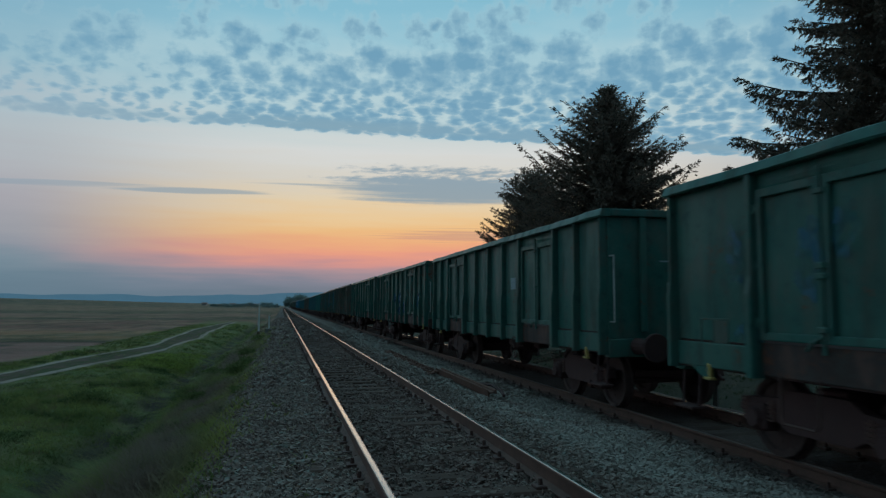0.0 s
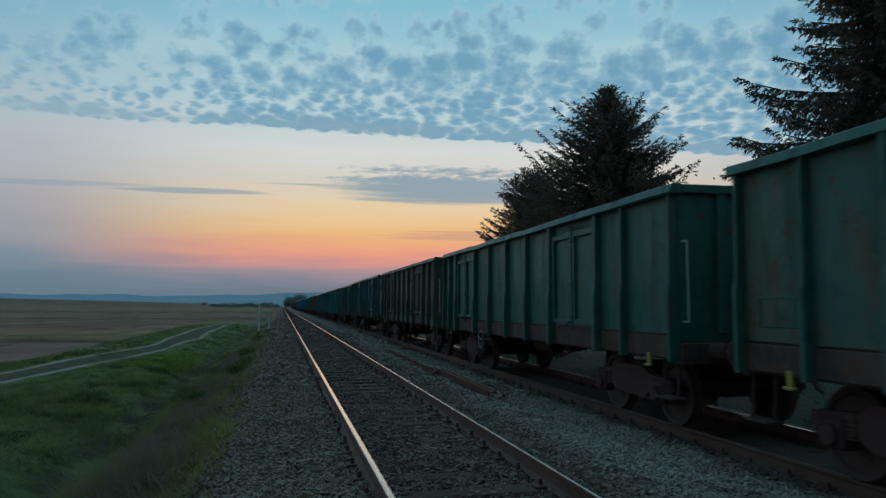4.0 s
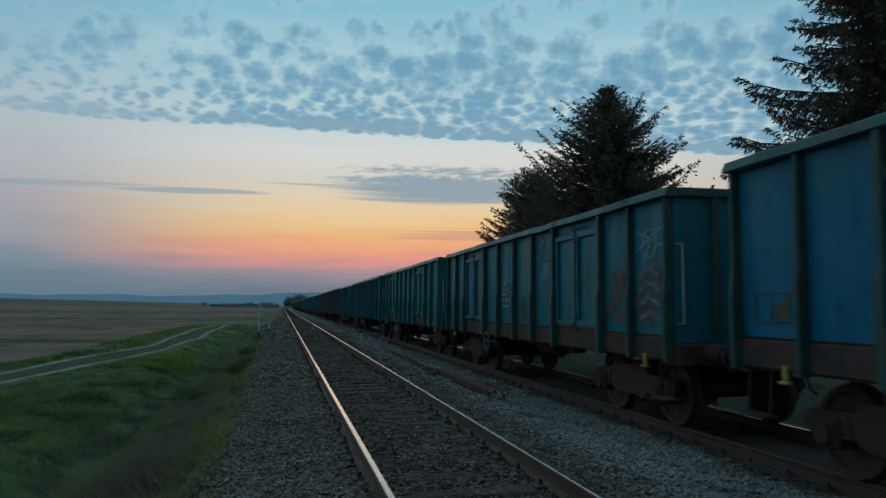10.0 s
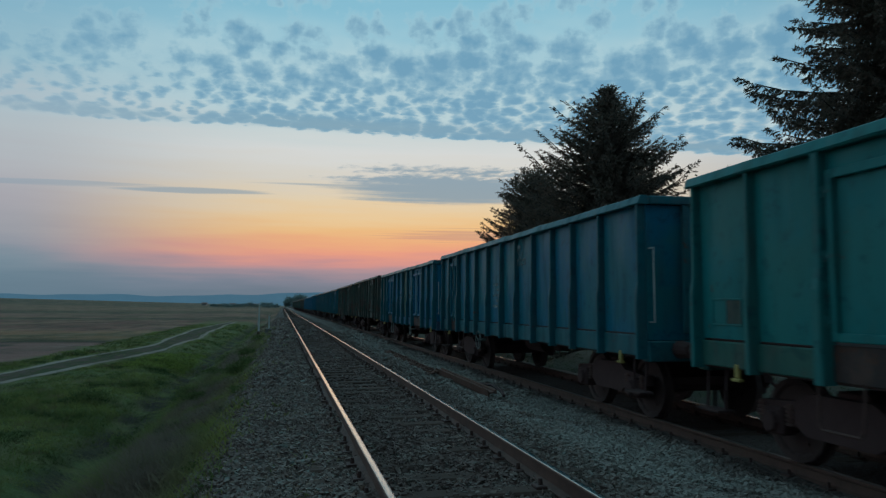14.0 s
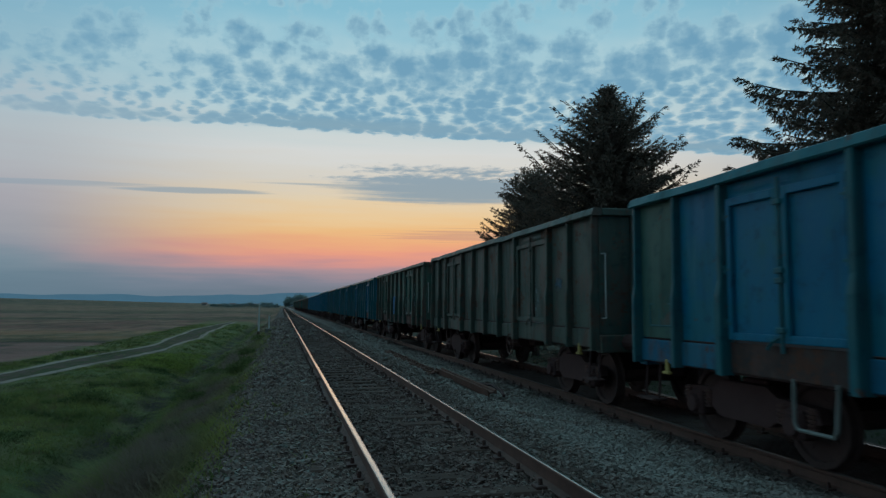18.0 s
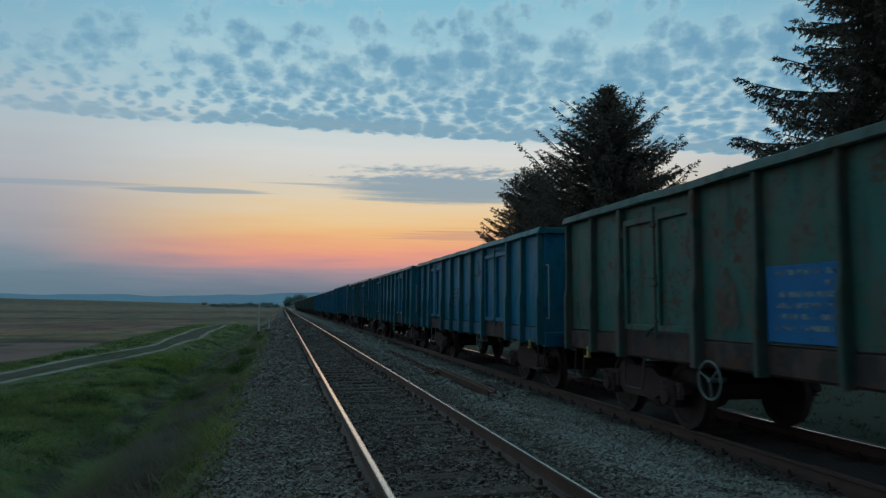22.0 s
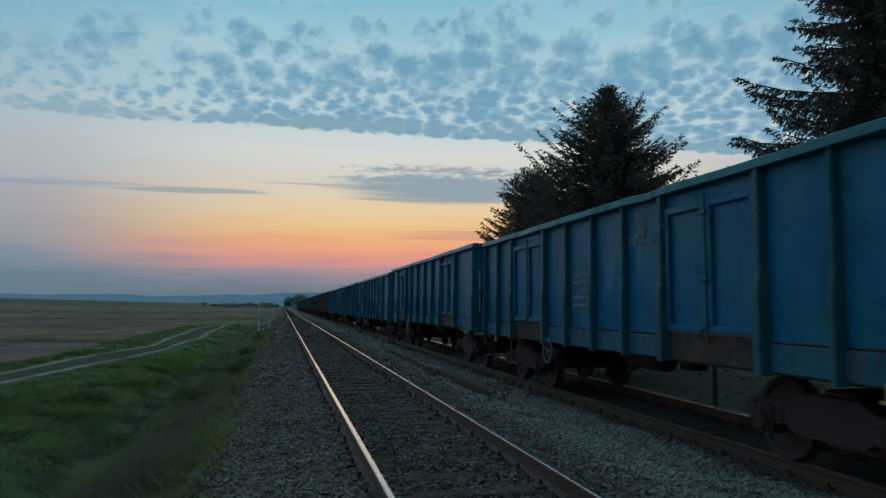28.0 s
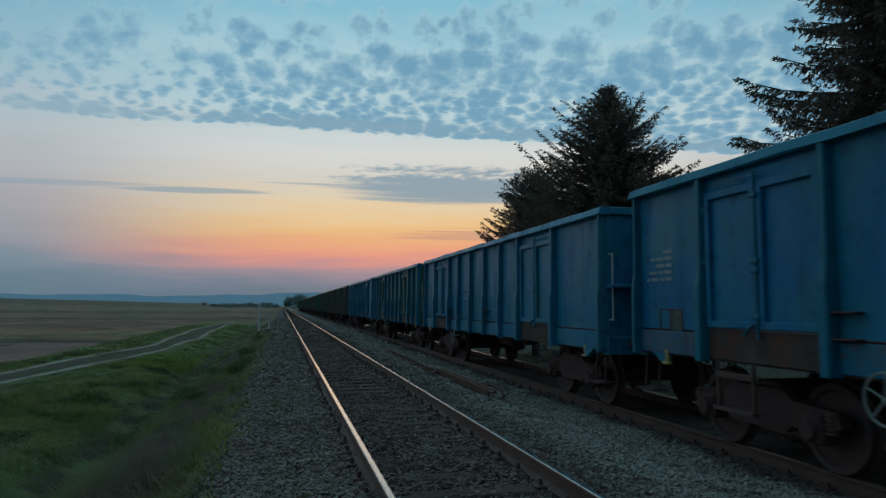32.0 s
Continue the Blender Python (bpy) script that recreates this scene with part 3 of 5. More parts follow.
b3 = step(nt, calc(nt, "ADD", oval(-600, 1900, 380, 55), calc(nt, "MULTIPLY", calc(nt, "SUBTRACT", bars, 0.5), 3.0)), 0.2, 1.0, 0.0, 0.5)
b4 = step(nt, calc(nt, "ADD", oval(760, 3000, 420, 330), calc(nt, "MULTIPLY", calc(nt, "SUBTRACT", bars, 0.5), 3.0)), 0.2, 1.0, 0.0, 0.6)
b5 = step(nt, calc(nt, "ADD", oval(90, 1790, 260, 26), calc(nt, "MULTIPLY", calc(nt, "SUBTRACT", bars, 0.5), 2.5)), 0.1, 0.9, 0.0, 0.65)
b1 = calc(nt, "MAXIMUM", b1, b5)
low = calc(nt, "MAXIMUM", calc(nt, "MAXIMUM", b1, b2), calc(nt, "MAXIMUM", b3, b4))
tone = mix(nt, step(nt, cy, 1350.0, 1500.0), tone, mix(nt, step(nt, cy, 2200.0, 2800.0), lin(136, 154, 167), lin(196, 138, 130)))
alpha = calc(nt, "MAXIMUM", cover, calc(nt, "MULTIPLY", low, 0.85))
em, tr, mx = (nt.nodes.new("ShaderNode" + k) for k in ("Emission", "BsdfTransparent", "MixShader"))
nt.links.new(tone, em.inputs[0]), nt.links.new(alpha, mx.inputs[0])
nt.links.new(tr.outputs[0], mx.inputs[1]), nt.links.new(em.outputs[0], mx.inputs[2]), nt.links.new(mx.outputs[0], out.inputs[0])
cloud_layer = raw("cloud_layer", [(-3300, -900, 0), (3300, -900, 0), (3300, 4400, 0), (-3300, 4400, 0)], [(0, 1, 2, 3)], CLOUD)
cloud_layer.location = (0, 0, CLOUD_H + EYE[2])
tagged(cloud_layer, "broken grey-blue altocumulus cells drifting in a dusk sky", "clouds", kind="structure")


# ---- ground ----
def smooth(a, b, x):
    t = np.clip((np.asarray(x, dtype=float) - a) / (b - a), 0, 1)
    return t * t * (3 - 2 * t)


def waves(x, y):
    return np.sin(0.9 * x + 1.3 * np.sin(0.45 * y)) * np.sin(0.63 * y + 0.8 * np.sin(0.7 * x + 2))


def ground_z(x, y):
    """Height of the ground sheet."""
    x, y = np.asarray(x, dtype=float), np.asarray(y, dtype=float)
    z = np.interp(x, [-60, -12, -5.2, -4.2, -3.5, -2.9, -1.0, -0.4, 8.6, 10.5, 40], [-1.0, -1.0, -1.02, -1.2, -1.5, -1.35, -0.62, -0.7, -0.95, -1.6, -1.6])
    z += 0.05 * waves(1.9 * x, 1.7 * y) * smooth(-1.0, -2.0, x) * smooth(-6.5, -5.0, x) + 0.07 * waves(0.5 * x + 3, 0.4 * y) * smooth(-3.0, -4.5, x) * smooth(-7.0, -5.5, x)
    z += (13.0 * smooth(150, 900, y) * smooth(40, -420, x)) + 6.0 * smooth(20, -300, x) * smooth(-100, -500, y)
    z += 4.0 * smooth(60, 900, x)
    return z


def sheet(name, xs, ys, zfun, mat):
    X, Y = np.meshgrid(xs, ys)
    v = np.stack([X, Y, zfun(X, Y)], -1).reshape(-1, 3)
    n = len(xs)
    i = (np.arange(len(ys) - 1)[:, None] * n + np.arange(n - 1)[None]).ravel()
    return raw(name, v, np.stack([i, i + 1, i + n + 1, i + n], 1), mat, True)


xs = np.concatenate([[-4200, -2500, -1500, -900, -600, -400, -270, -180, -120, -80, -55, -40], np.arange(-30, -6, 0.8), np.arange(-6, 10.6, 0.2), [11.5, 13, 16, 20, 28, 40, 60, 100, 180, 300, 500, 900, 1600, 2600, 4200]])
ys = np.concatenate([[-3000, -1500, -700, -300, -120, -50, -20, -8], np.arange(-2, 30, 0.35), np.arange(30, 70, 1.0), np.arange(72, 160, 4), [170, 190, 220, 260, 310, 370, 440, 520, 620, 740, 900, 1100, 1400, 1800, 2300, 3000, 3800, 4400]])
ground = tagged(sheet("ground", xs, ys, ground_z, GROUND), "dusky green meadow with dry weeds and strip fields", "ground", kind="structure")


def rut_x(y, k):
    """The two wheel ruts of the farm road."""
    far = np.interp(y, [-40, 10, 28, 36, 46, 56, 68, 82, 94, 110], [-14, -11.0, -9.6, -8.9, -7.6, -7.9, -8.4, -8.4, -7.9, -7.2])
    near = np.interp(y, [-40, 10, 25, 31, 40, 48, 55, 71, 82, 92, 110], [-12.5, -9.6, -8.4, -7.6, -6.5, -6.2, -6.0, -6.5, -6.5, -6.8, -6.6])
    return (far if k == 0 else near) + 0.12 * np.sin(0.31 * y + 2 * k) + 0.05 * np.sin(0.83 * y + k)


def road_x(y):
    return 0.5 * (rut_x(y, 0) + rut_x(y, 1))


def rut(k, name):
    y = np.concatenate([np.arange(-20, 60, 0.5), np.arange(60, 112, 1.0)])
    x = rut_x(y, k)
    x = np.convolve(np.pad(x, 6, mode="edge"), np.ones(13) / 13, "valid") + 0.05 * np.sin(0.9 * y + k)
    half = 0.15 + 0.06 * np.sin(0.6 * y + 3 * k) + 0.04 * np.sin(2.3 * y) + np.random.default_rng(k).uniform(-0.06, 0.06, len(y))
    rows = [np.stack([x + e * half, y, ground_z(x, y) + 0.05 - 0.03 * (e == 0) - 0.04 * abs(e) ** 3], 1) for e in (-1.0, -0.5, 0, 0.5, 1.0)]
    v = np.stack(rows, 1).reshape(-1, 3)
    i = (np.arange(len(y) - 1)[:, None] * 5 + np.arange(4)[None]).ravel()
    ob = raw(name, v, np.stack([i, i + 1, i + 6, i + 5], 1), ROAD, True)
    return tagged(ob, "pale bare wheel rut of a dirt farm road", "dirt road", "wheel ruts", "structure")


rut(0, "road")
rut(1, "road")


def crown_strip():
    """The worn strip of thin grass and soil between the ruts."""
    y = np.arange(-20, 108, 0.5)
    x, half = road_x(y), np.maximum(0.5 * (rut_x(y, 1) - rut_x(y, 0)) - 0.1, 0.1)
    v = np.stack([np.stack([x + e * half, y, ground_z(x + e * half, y) + 0.022 + 0.02 * (1 - e * e)], 1) for e in (-1.0, -0.4, 0.4, 1.0)], 1).reshape(-1, 3)
    i = (np.arange(len(y) - 1)[:, None] * 4 + np.arange(3)[None]).ravel()
    return tagged(raw("road", v, np.stack([i, i + 1, i + 5, i + 4], 1), ROAD_MID, True), "thin brown grass between the wheel ruts", "dirt road", kind="structure")


crown_strip()


# ---- the two tracks ----
NEAR_X, NEAR_Z = 1.562, 0.0
TRAIN_X, TRAIN_Z = 6.30, -0.30


def bed_z(x, y):
    """Top of the ballast."""
    x = np.asarray(x, dtype=float)
    z = np.interp(x, [-1.6, -0.9, -0.55, -0.3, 3.1, 3.5, 4.5, 4.9, 7.8, 8.3, 9.4], [-1.0, -0.50, -0.25, -0.185, -0.185, -0.24, -0.43, -0.455, -0.47, -0.56, -1.3])
    z = z - (0.008 + 0.026 * smooth(9, 17, y)) * (np.abs(x - 1.562) < 0.68)
    return z + 0.018 * waves(3.1 * x, 2.3 * np.asarray(y)) + 0.014 * waves(7 * x + 2, 6.3 * np.asarray(y))


bx = np.concatenate([np.arange(-1.6, 5.3, 0.1), np.arange(5.3, 9.5, 0.3)])
by = np.concatenate([np.arange(-8, 2, 1.0), np.arange(2, 40, 0.2), np.arange(40, 120, 1.0), np.arange(120, 760, 10)])
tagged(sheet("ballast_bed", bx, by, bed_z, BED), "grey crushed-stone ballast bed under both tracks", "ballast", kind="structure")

rng = np.random.default_rng(5)


def stones(name, n, x0, x1, y0, y1, size, label):
    """Loose angular stones, joined, on the ballast."""
    x, y = rng.uniform(x0, x1, n), rng.uniform(y0, y1, n)
    s = size * rng.uniform(0.55, 1.35, n)
    cube = np.array([(i, j, k) for i in (-1, 1) for j in (-1, 1) for k in (-1, 1)], float)
    q = np.array([(0, 1, 3, 2), (4, 6, 7, 5), (0, 4, 5, 1), (2, 3, 7, 6), (1, 5, 7, 3)])
    p = cube[None] * rng.uniform(0.35, 1.0, (n, 8, 1)) + rng.normal(0, 0.16, (n, 8, 3))
    p *= rng.uniform(0.55, 1.0, (n, 1, 3)) * s[:, None, None] * np.array([0.70, 0.70, 0.50])
    a, t = rng.uniform(0, 6.28, n), rng.normal(0, 0.4, n)
    ca, sa, ct, st = np.cos(a), np.sin(a), np.cos(t), np.sin(t)
    X, Y, Z = p[..., 0], p[..., 1], p[..., 2]
    Y, Z = Y * ct[:, None] - Z * st[:, None], Y * st[:, None] + Z * ct[:, None]
    X, Y = X * ca[:, None] - Y * sa[:, None], X * sa[:, None] + Y * ca[:, None]
    on = bed_z(x, y) + 0.18 * s + 0.35 * s * rng.uniform(0, 1, n) ** 3
    v = np.stack([X + x[:, None], Y + y[:, None], Z + on[:, None]], -1).reshape(-1, 3)
    f = (q[None] + 8 * np.arange(n)[:, None, None]).reshape(-1, 4)
    return tagged(raw(name, v, f, BALLAST), label, "gravel", kind="stuff")


def rail_shape(y0, y1):
    """Side and foot of a flat-bottomed rail; its head is a part of its own."""
    half = [(-0.07, -0.172), (-0.07, -0.16), (-0.012, -0.135), (-0.009, -0.05), (-0.034, -0.036), (-0.036, -0.010), (-0.030, -0.004)]
    o = half + [(-x, z) for x, z in half[::-1]]
    return Shape().prism(o, "y", y0, y1)


def head_shape(y0, y1):
    return Shape().prism([(-0.028, -0.006), (-0.026, -0.002), (-0.018, 0.0), (0.018, 0.0), (0.026, -0.002), (0.028, -0.006)], "y", y0, y1)


def track(name, x, z, label, wood, y_first, y_last):
    t = empty(name, pose(x, 0, z), label, "railway track", kind="structure")
    for s in (-1, 1):
        r = part("rail", lambda: rail_shape(-8, 760), RAILSIDE, t, "rusty brown steel rail", ("rail", name), pose(s * 0.7535, 0, 0))
        part("rail_head", lambda: head_shape(-8, 760), RAILTOP_SHADED if wood and s < 0 else RAILTOP, r, "polished steel running surface", ("head", name, s))
    mat = SLEEPER_WOOD
    n = int((y_last - y_first) / 0.6)
    sl = lambda: Shape().box(-1.27, 1.27, -0.125, 0.125, -0.33, -0.172, 0.02)

    def clip_shape():
        s = Shape()
        for e in (-1, 1):
            s.box(e * 0.11 - 0.05, e * 0.11 + 0.05, -0.07, 0.07, -0.176, -0.145, 0.006)
            s.rod((e * 0.10, 0, -0.16), (e * 0.10, 0, -0.09), 0.022, 0.018, 6)
        return s

    for i in range(n):
        y = y_first + 0.6 * i
        o = part("sleeper", sl, mat, t, "", ("sleeper", wood), pose(random.gauss(0, 0.01), y + random.gauss(0, 0.012), 0, 0, 0, random.gauss(0, 0.4)))
        if y < 40:
            for s in (-1, 1):
                part("rail_clip", clip_shape, RUST, o, "", "clip", pose(s * 0.7535, 0, 0))
    rest = Shape()
    for i in range(n, int((500 - y_first) / 0.6)):
        y = y_first + 0.6 * i
        rest.poly([(a, y + b, c) for a in (-1.27, 1.27) for b in (-0.12, 0.12) for c in (-0.33, -0.172)], [(1, 3, 7, 5), (0, 1, 5, 4), (2, 6, 7, 3)])
    o = part("sleepers_far", lambda: rest, mat, t)
    o["kind"] = "stuff"
    return t


track("near_track", NEAR_X, NEAR_Z, "railway track with polished rails in dark ballast", False, -7.2, 93.0)
track("train_track", TRAIN_X, TRAIN_Z, "railway track under the freight train", True, -7.4, 94.0)

# ---- the freight train ----
SIDE = 1.36          # wall plane from the wagon's middle
FLOOR, RIM = 1.27, 3.08
WHEEL_R = 0.46
TYPES = {  # body length, posts from the far end, doors (from, to), bogie centres, end shelf
    "a": (12.70, [0.05, 1.07, 2.06, 4.02, 5.18, 6.35, 7.52, 8.68, 10.64, 11.63, 12.65], [(2.06, 4.02), (8.68, 10.64)], 4.5, False),
    "b": (14.20, [0.05, 1.65, 3.68, 4.86, 6.18, 7.50, 8.83, 10.14, 12.12, 14.15], [(1.65, 3.68), (10.14, 12.12)], 5.0, True),
    "c": (12.70, [0.05, 0.98, 2.03, 3.03, 3.95, 5.03, 6.14, 7.2, 8.27, 9.3, 10.26, 11.37, 12.65], [(0.98, 2.03)], 4.5, False),
    "e": (12.70, [0.05, 1.08, 2.12, 4.10, 5.18, 6.27, 7.36, 8.44, 10.42, 11.46, 12.65], [(2.12, 4.10), (8.44, 10.42)], 4.5, False),
    "d": (13.30, [0.05, 0.80, 1.62, 3.62, 4.95, 6.30, 7.65, 9.0, 11.0, 11.9, 13.25], [(1.62, 3.62), (9.0, 11.0)], 4.7, False),
}


def post_shape(s, y, w, deep):
    """A pressed wall post, deeper and wider in its lower half."""
    o = Shape()
    x = s * SIDE
    rows = [(0.92, w * 1.2, deep), (1.80, w * 1.15, deep), (1.98, w * 0.9, deep * 0.78), (RIM, w * 0.9, deep * 0.72)]
    pts = []
    for z, h, d in rows:
        pts += [(x - s * 0.01, y - h - 0.006, z), (x + s * d * 0.85, y - h, z), (x + s * d, y - h + 0.012, z), (x + s * d, y + h - 0.012, z), (x + s * d * 0.85, y + h, z), (x - s * 0.01, y + h + 0.006, z)]
    f = []
    for r in range(3):
        f += [(6 * r + i, 6 * r + i + 1, 6 * r + i + 7, 6 * r + i + 6) for i in range(5)]
    f += [tuple(range(6)), tuple(range(18, 24))]
    return o.poly(pts, f)


def panel_shape(s, y0, y1, z0, z1, seed):
    """A bay of thin steel wall, slightly dished between its posts."""
    r = random.Random(seed)
    o, nu, nz = Shape(), 5, 6
    x = s * SIDE
    k = r.uniform(0.004, 0.02)
    bump = [(r.uniform(0.2, 0.8), r.uniform(0.1, 0.9), r.uniform(-0.02, 0.03)) for _ in range(2)]
    pts = []
    for j in range(nz + 1):
        for i in range(nu + 1):
            u, w = i / nu, j / nz
            d = k * math.sin(math.pi * u) * math.sin(math.pi * w) + sum(a * math.exp(-((u - p) ** 2 + (w - q) ** 2) / 0.04) for p, q, a in bump) * math.sin(math.pi * u)
            pts.append((x + s * d, y0 + (y1 - y0) * u, z0 + (z1 - z0) * w))
    m = len(pts)
    pts += [(p[0] - s * 0.03 - s * (p[0] * s - SIDE), p[1], p[2]) for p in pts]
    n = nu + 1
    f = [(j * n + i, j * n + i + 1, (j + 1) * n + i + 1, (j + 1) * n + i) for j in range(nz) for i in range(nu)]
    f += [tuple(m + a for a in q[::-1]) for q in f]
    edge = [i for i in range(n)] + [j * n + nu for j in range(1, nz + 1)] + [nz * n + i for i in range(nu - 1, -1, -1)] + [j * n for j in range(nz - 1, 0, -1)]
    f += [(a, b, b + m, a + m) for a, b in zip(edge, edge[1:] + edge[:1])]
    return o.poly(pts, f)


def rim_shape(s, half, seed):
    """The top rail of a side wall, a little bent by years of loading."""
    r = random.Random(seed)
    line = [(SIDE - 0.05, RIM), (SIDE + 0.11, RIM), (SIDE + 0.125, RIM + 0.014), (SIDE + 0.085, RIM + 0.115), (SIDE + 0.07, RIM + 0.125), (SIDE - 0.05, RIM + 0.125)]
    n, k = 22, len(line)
    pts = []
    for i in range(n + 1):
        y = -half - 0.06 + (2 * half + 0.12) * i / n
        dx, dz = (0.0, 0.0) if i in (0, n) else (r.gauss(0, 0.008), r.gauss(0, 0.007))
        pts += [(s * (x + dx), y, z + (dz if z > RIM else 0.0)) for x, z in line]
    f = [(i * k + j, i * k + (j + 1) % k, (i + 1) * k + (j + 1) % k, (i + 1) * k + j) for i in range(n) for j in range(k)]
    return Shape().poly(pts, f + [tuple(range(k)), tuple(range(n * k, n * k + k))])


def leaf_shape(s, y0, y1):
    """One door leaf: a sheet with a raised frame."""
    o = Shape()
    lay = lambda d0, d1, a, b, c, d: o.box(*sorted((s * (SIDE + d0), s * (SIDE + d1))), a, b, c, d, 0.008)
    lay(-0.02, 0.012, y0, y1, 1.32, 2.90)
    for a, b, c, d in ((y0, y0 + 0.075, 1.32, 2.90), (y1 - 0.075, y1, 1.32, 2.90), (y0 + 0.075, y1 - 0.075, 1.32, 1.40), (y0 + 0.075, y1 - 0.075, 2.81, 2.90)):
        lay(0.012, 0.065, a, b, c, d)
    return o


def bar_shape(s, ym):
    """The locking gear between two door leaves."""
    o = Shape()
    x = s * (SIDE + 0.065)
    o.rod((x, ym, 1.22), (x, ym, 3.0), 0.02, 0.02, 6)
    for z in (1.45, 1.95, 2.05, 2.75):
        o.box(*sorted((s * (SIDE + 0.02), s * (SIDE + 0.10))), ym - 0.06, ym + 0.06, z - 0.03, z + 0.03, 0.01)
    o.pipe([(x, ym, 1.4), (x + s * 0.03, ym + 0.12, 1.33), (x + s * 0.03, ym + 0.2, 1.25)], 0.018)
    return o


def wheel_shape():
    o = Shape()
    o.rod((-1.0, 0, 0), (1.0, 0, 0), 0.08, 0.08, 10)
    n = 18
    prof = [(0.685, WHEEL_R + 0.028), (0.715, WHEEL_R + 0.026), (0.722, WHEEL_R), (0.82, WHEEL_R - 0.005), (0.82, 0.39), (0.785, 0.37), (0.80, 0.16), (0.80, 0.14), (0.80, 0.0), (0.70, 0.0), (0.70, 0.14), (0.735, 0.16), (0.735, 0.37), (0.69, 0.39)]
    for s in (-1, 1):
        pts = [(s * x, r * math.cos(2 * math.pi * i / n), r * math.sin(2 * math.pi * i / n)) for i in range(n) for x, r in prof]
        k = len(prof)
        o.poly(pts, [(i * k + j, i * k + (j + 1) % k, ((i + 1) % n) * k + (j + 1) % k, ((i + 1) % n) * k + j) for i in range(n) for j in range(k)])
        for a in range(4):  # rib holes' rims, so that the turning shows
            c, d = math.cos(a * math.pi / 2), math.sin(a * math.pi / 2)
            o.rod((s * 0.75, 0.27 * c, 0.27 * d), (s * 0.80, 0.27 * c, 0.27 * d), 0.035, 0.03, 6)
    return o


def side_frame_shape(s):
    """A cast bogie side frame with axle boxes."""
    o = Shape()
    x0, x1 = sorted((s * 0.93, s * 1.06))
    line = [(-1.25, 0.52), (-1.2, 0.66), (-0.6, 0.70), (-0.42, 0.80), (0.42, 0.80), (0.6, 0.70), (1.2, 0.66), (1.25, 0.52), (1.1, 0.46), (0.68, 0.50), (0.45, 0.36), (-0.45, 0.36), (-0.68, 0.50), (-1.1, 0.46)]
    o.prism(line, "x", x0, x1)
    for y in (-0.9, 0.9):
        o.box(*sorted((s * 0.90, s * 1.12)), y - 0.15, y + 0.15, 0.32, 0.62, 0.03)
        o.rod((s * 1.12, y, 0.46), (s * 1.17, y, 0.46), 0.12, 0.10, 10)
    return o


def spring_shape():
    o = Shape()
    for k in range(5):
        o.rod((0, 0, 0.44 + 0.045 * k), (0, 0, 0.462 + 0.045 * k), 0.075, 0.075, 8)
        o.rod((0, 0, 0.462 + 0.045 * k), (0, 0, 0.485 + 0.045 * k), 0.05, 0.05, 6)
    return o


def bogie(parent, y, full):
    b = part("bogie", lambda: Shape().box(-0.9, 0.9, -0.22, 0.22, 0.45, 0.85, 0.02).box(-0.55, 0.55, -1.15, -1.05, 0.5, 0.62).box(-0.55, 0.55, 1.05, 1.15, 0.5, 0.62), GRIME, parent, "grimy cast steel bogie", "bolster", pose(0, y, 0))
    for s in (-1, 1):
        part("side_frame", lambda: side_frame_shape(s), GRIME, b, "", ("side_frame", s))
        if full:
            for d in (-1.12, -0.68, 0.68, 1.12):
                part("spring", spring_shape, RUST, b, "", "spring", pose(s * 1.03, d, 0))
    sets = []
    for d in (-0.9, 0.9):
        sets.append(part("wheelset", wheel_shape, WHEEL, b, "dark worn steel wheels on an axle", "wheelset", pose(0, d, WHEEL_R)))
    return sets


WHEEL = plain("wheel_steel", (0.065, 0.038, 0.034), (0.11, 0.068, 0.061), 9, 0.75, 0.0, 0.3, 0.01, 0.25)


def bars_shape(x, y0, y1, z0, z1, rows, seed):
    """Lines of lettering as plain bars."""
    r = random.Random(seed)
    o = Shape()
    h = (z1 - z0) / (rows * 2.1)
    for i in range(rows):
        z = z1 - 2.1 * h * i
        y = y0
        while y < y1 - 0.06:
            w = r.uniform(0.05, 0.22)
            o.box(x - 0.003, x + 0.003, y, min(y + w, y1), z - h, z, 0.001)
            y += w + r.uniform(0.025, 0.06)
            if r.random() < 0.12:
                break
    return o


def glyph_bars(x, y0, y1, z, h):
    """One word as plain bars the width of a letter, broken into strokes."""
    o = Shape()
    n = 9
    p = (y1 - y0) / n
    for i in range(n):
        a = y0 + p * i
        o.box(x - 0.003, x + 0.003, a, a + 0.26 * p, z, z + h, 0.001)
        o.box(x - 0.003, x + 0.003, a + 0.26 * p, a + 0.78 * p, z + (0.62 if i % 2 else 0.0) * h, z + (0.9 if i % 2 else 0.28) * h, 0.001)
    return o


def blob_shape(x, y, z, ry, rz, seed, ragged=0.35):
    """A ragged patch of spray paint."""
    r = random.Random(seed)
    n = 40
    ph = [r.uniform(0, 6.28) for _ in range(4)]
    ring = []
    for i in range(n):
        a = 2 * math.pi * i / n
        k = 1 + ragged * (0.5 * math.sin(2 * a + ph[0]) + 0.35 * math.sin(5 * a + ph[1]) + 0.25 * math.sin(9 * a + ph[2]) + 0.2 * r.uniform(-1, 1))
        ring.append((y + ry * k * math.cos(a), z + rz * k * math.sin(a)))
    return Shape().prism(ring, "x", x - 0.003, x + 0.003)


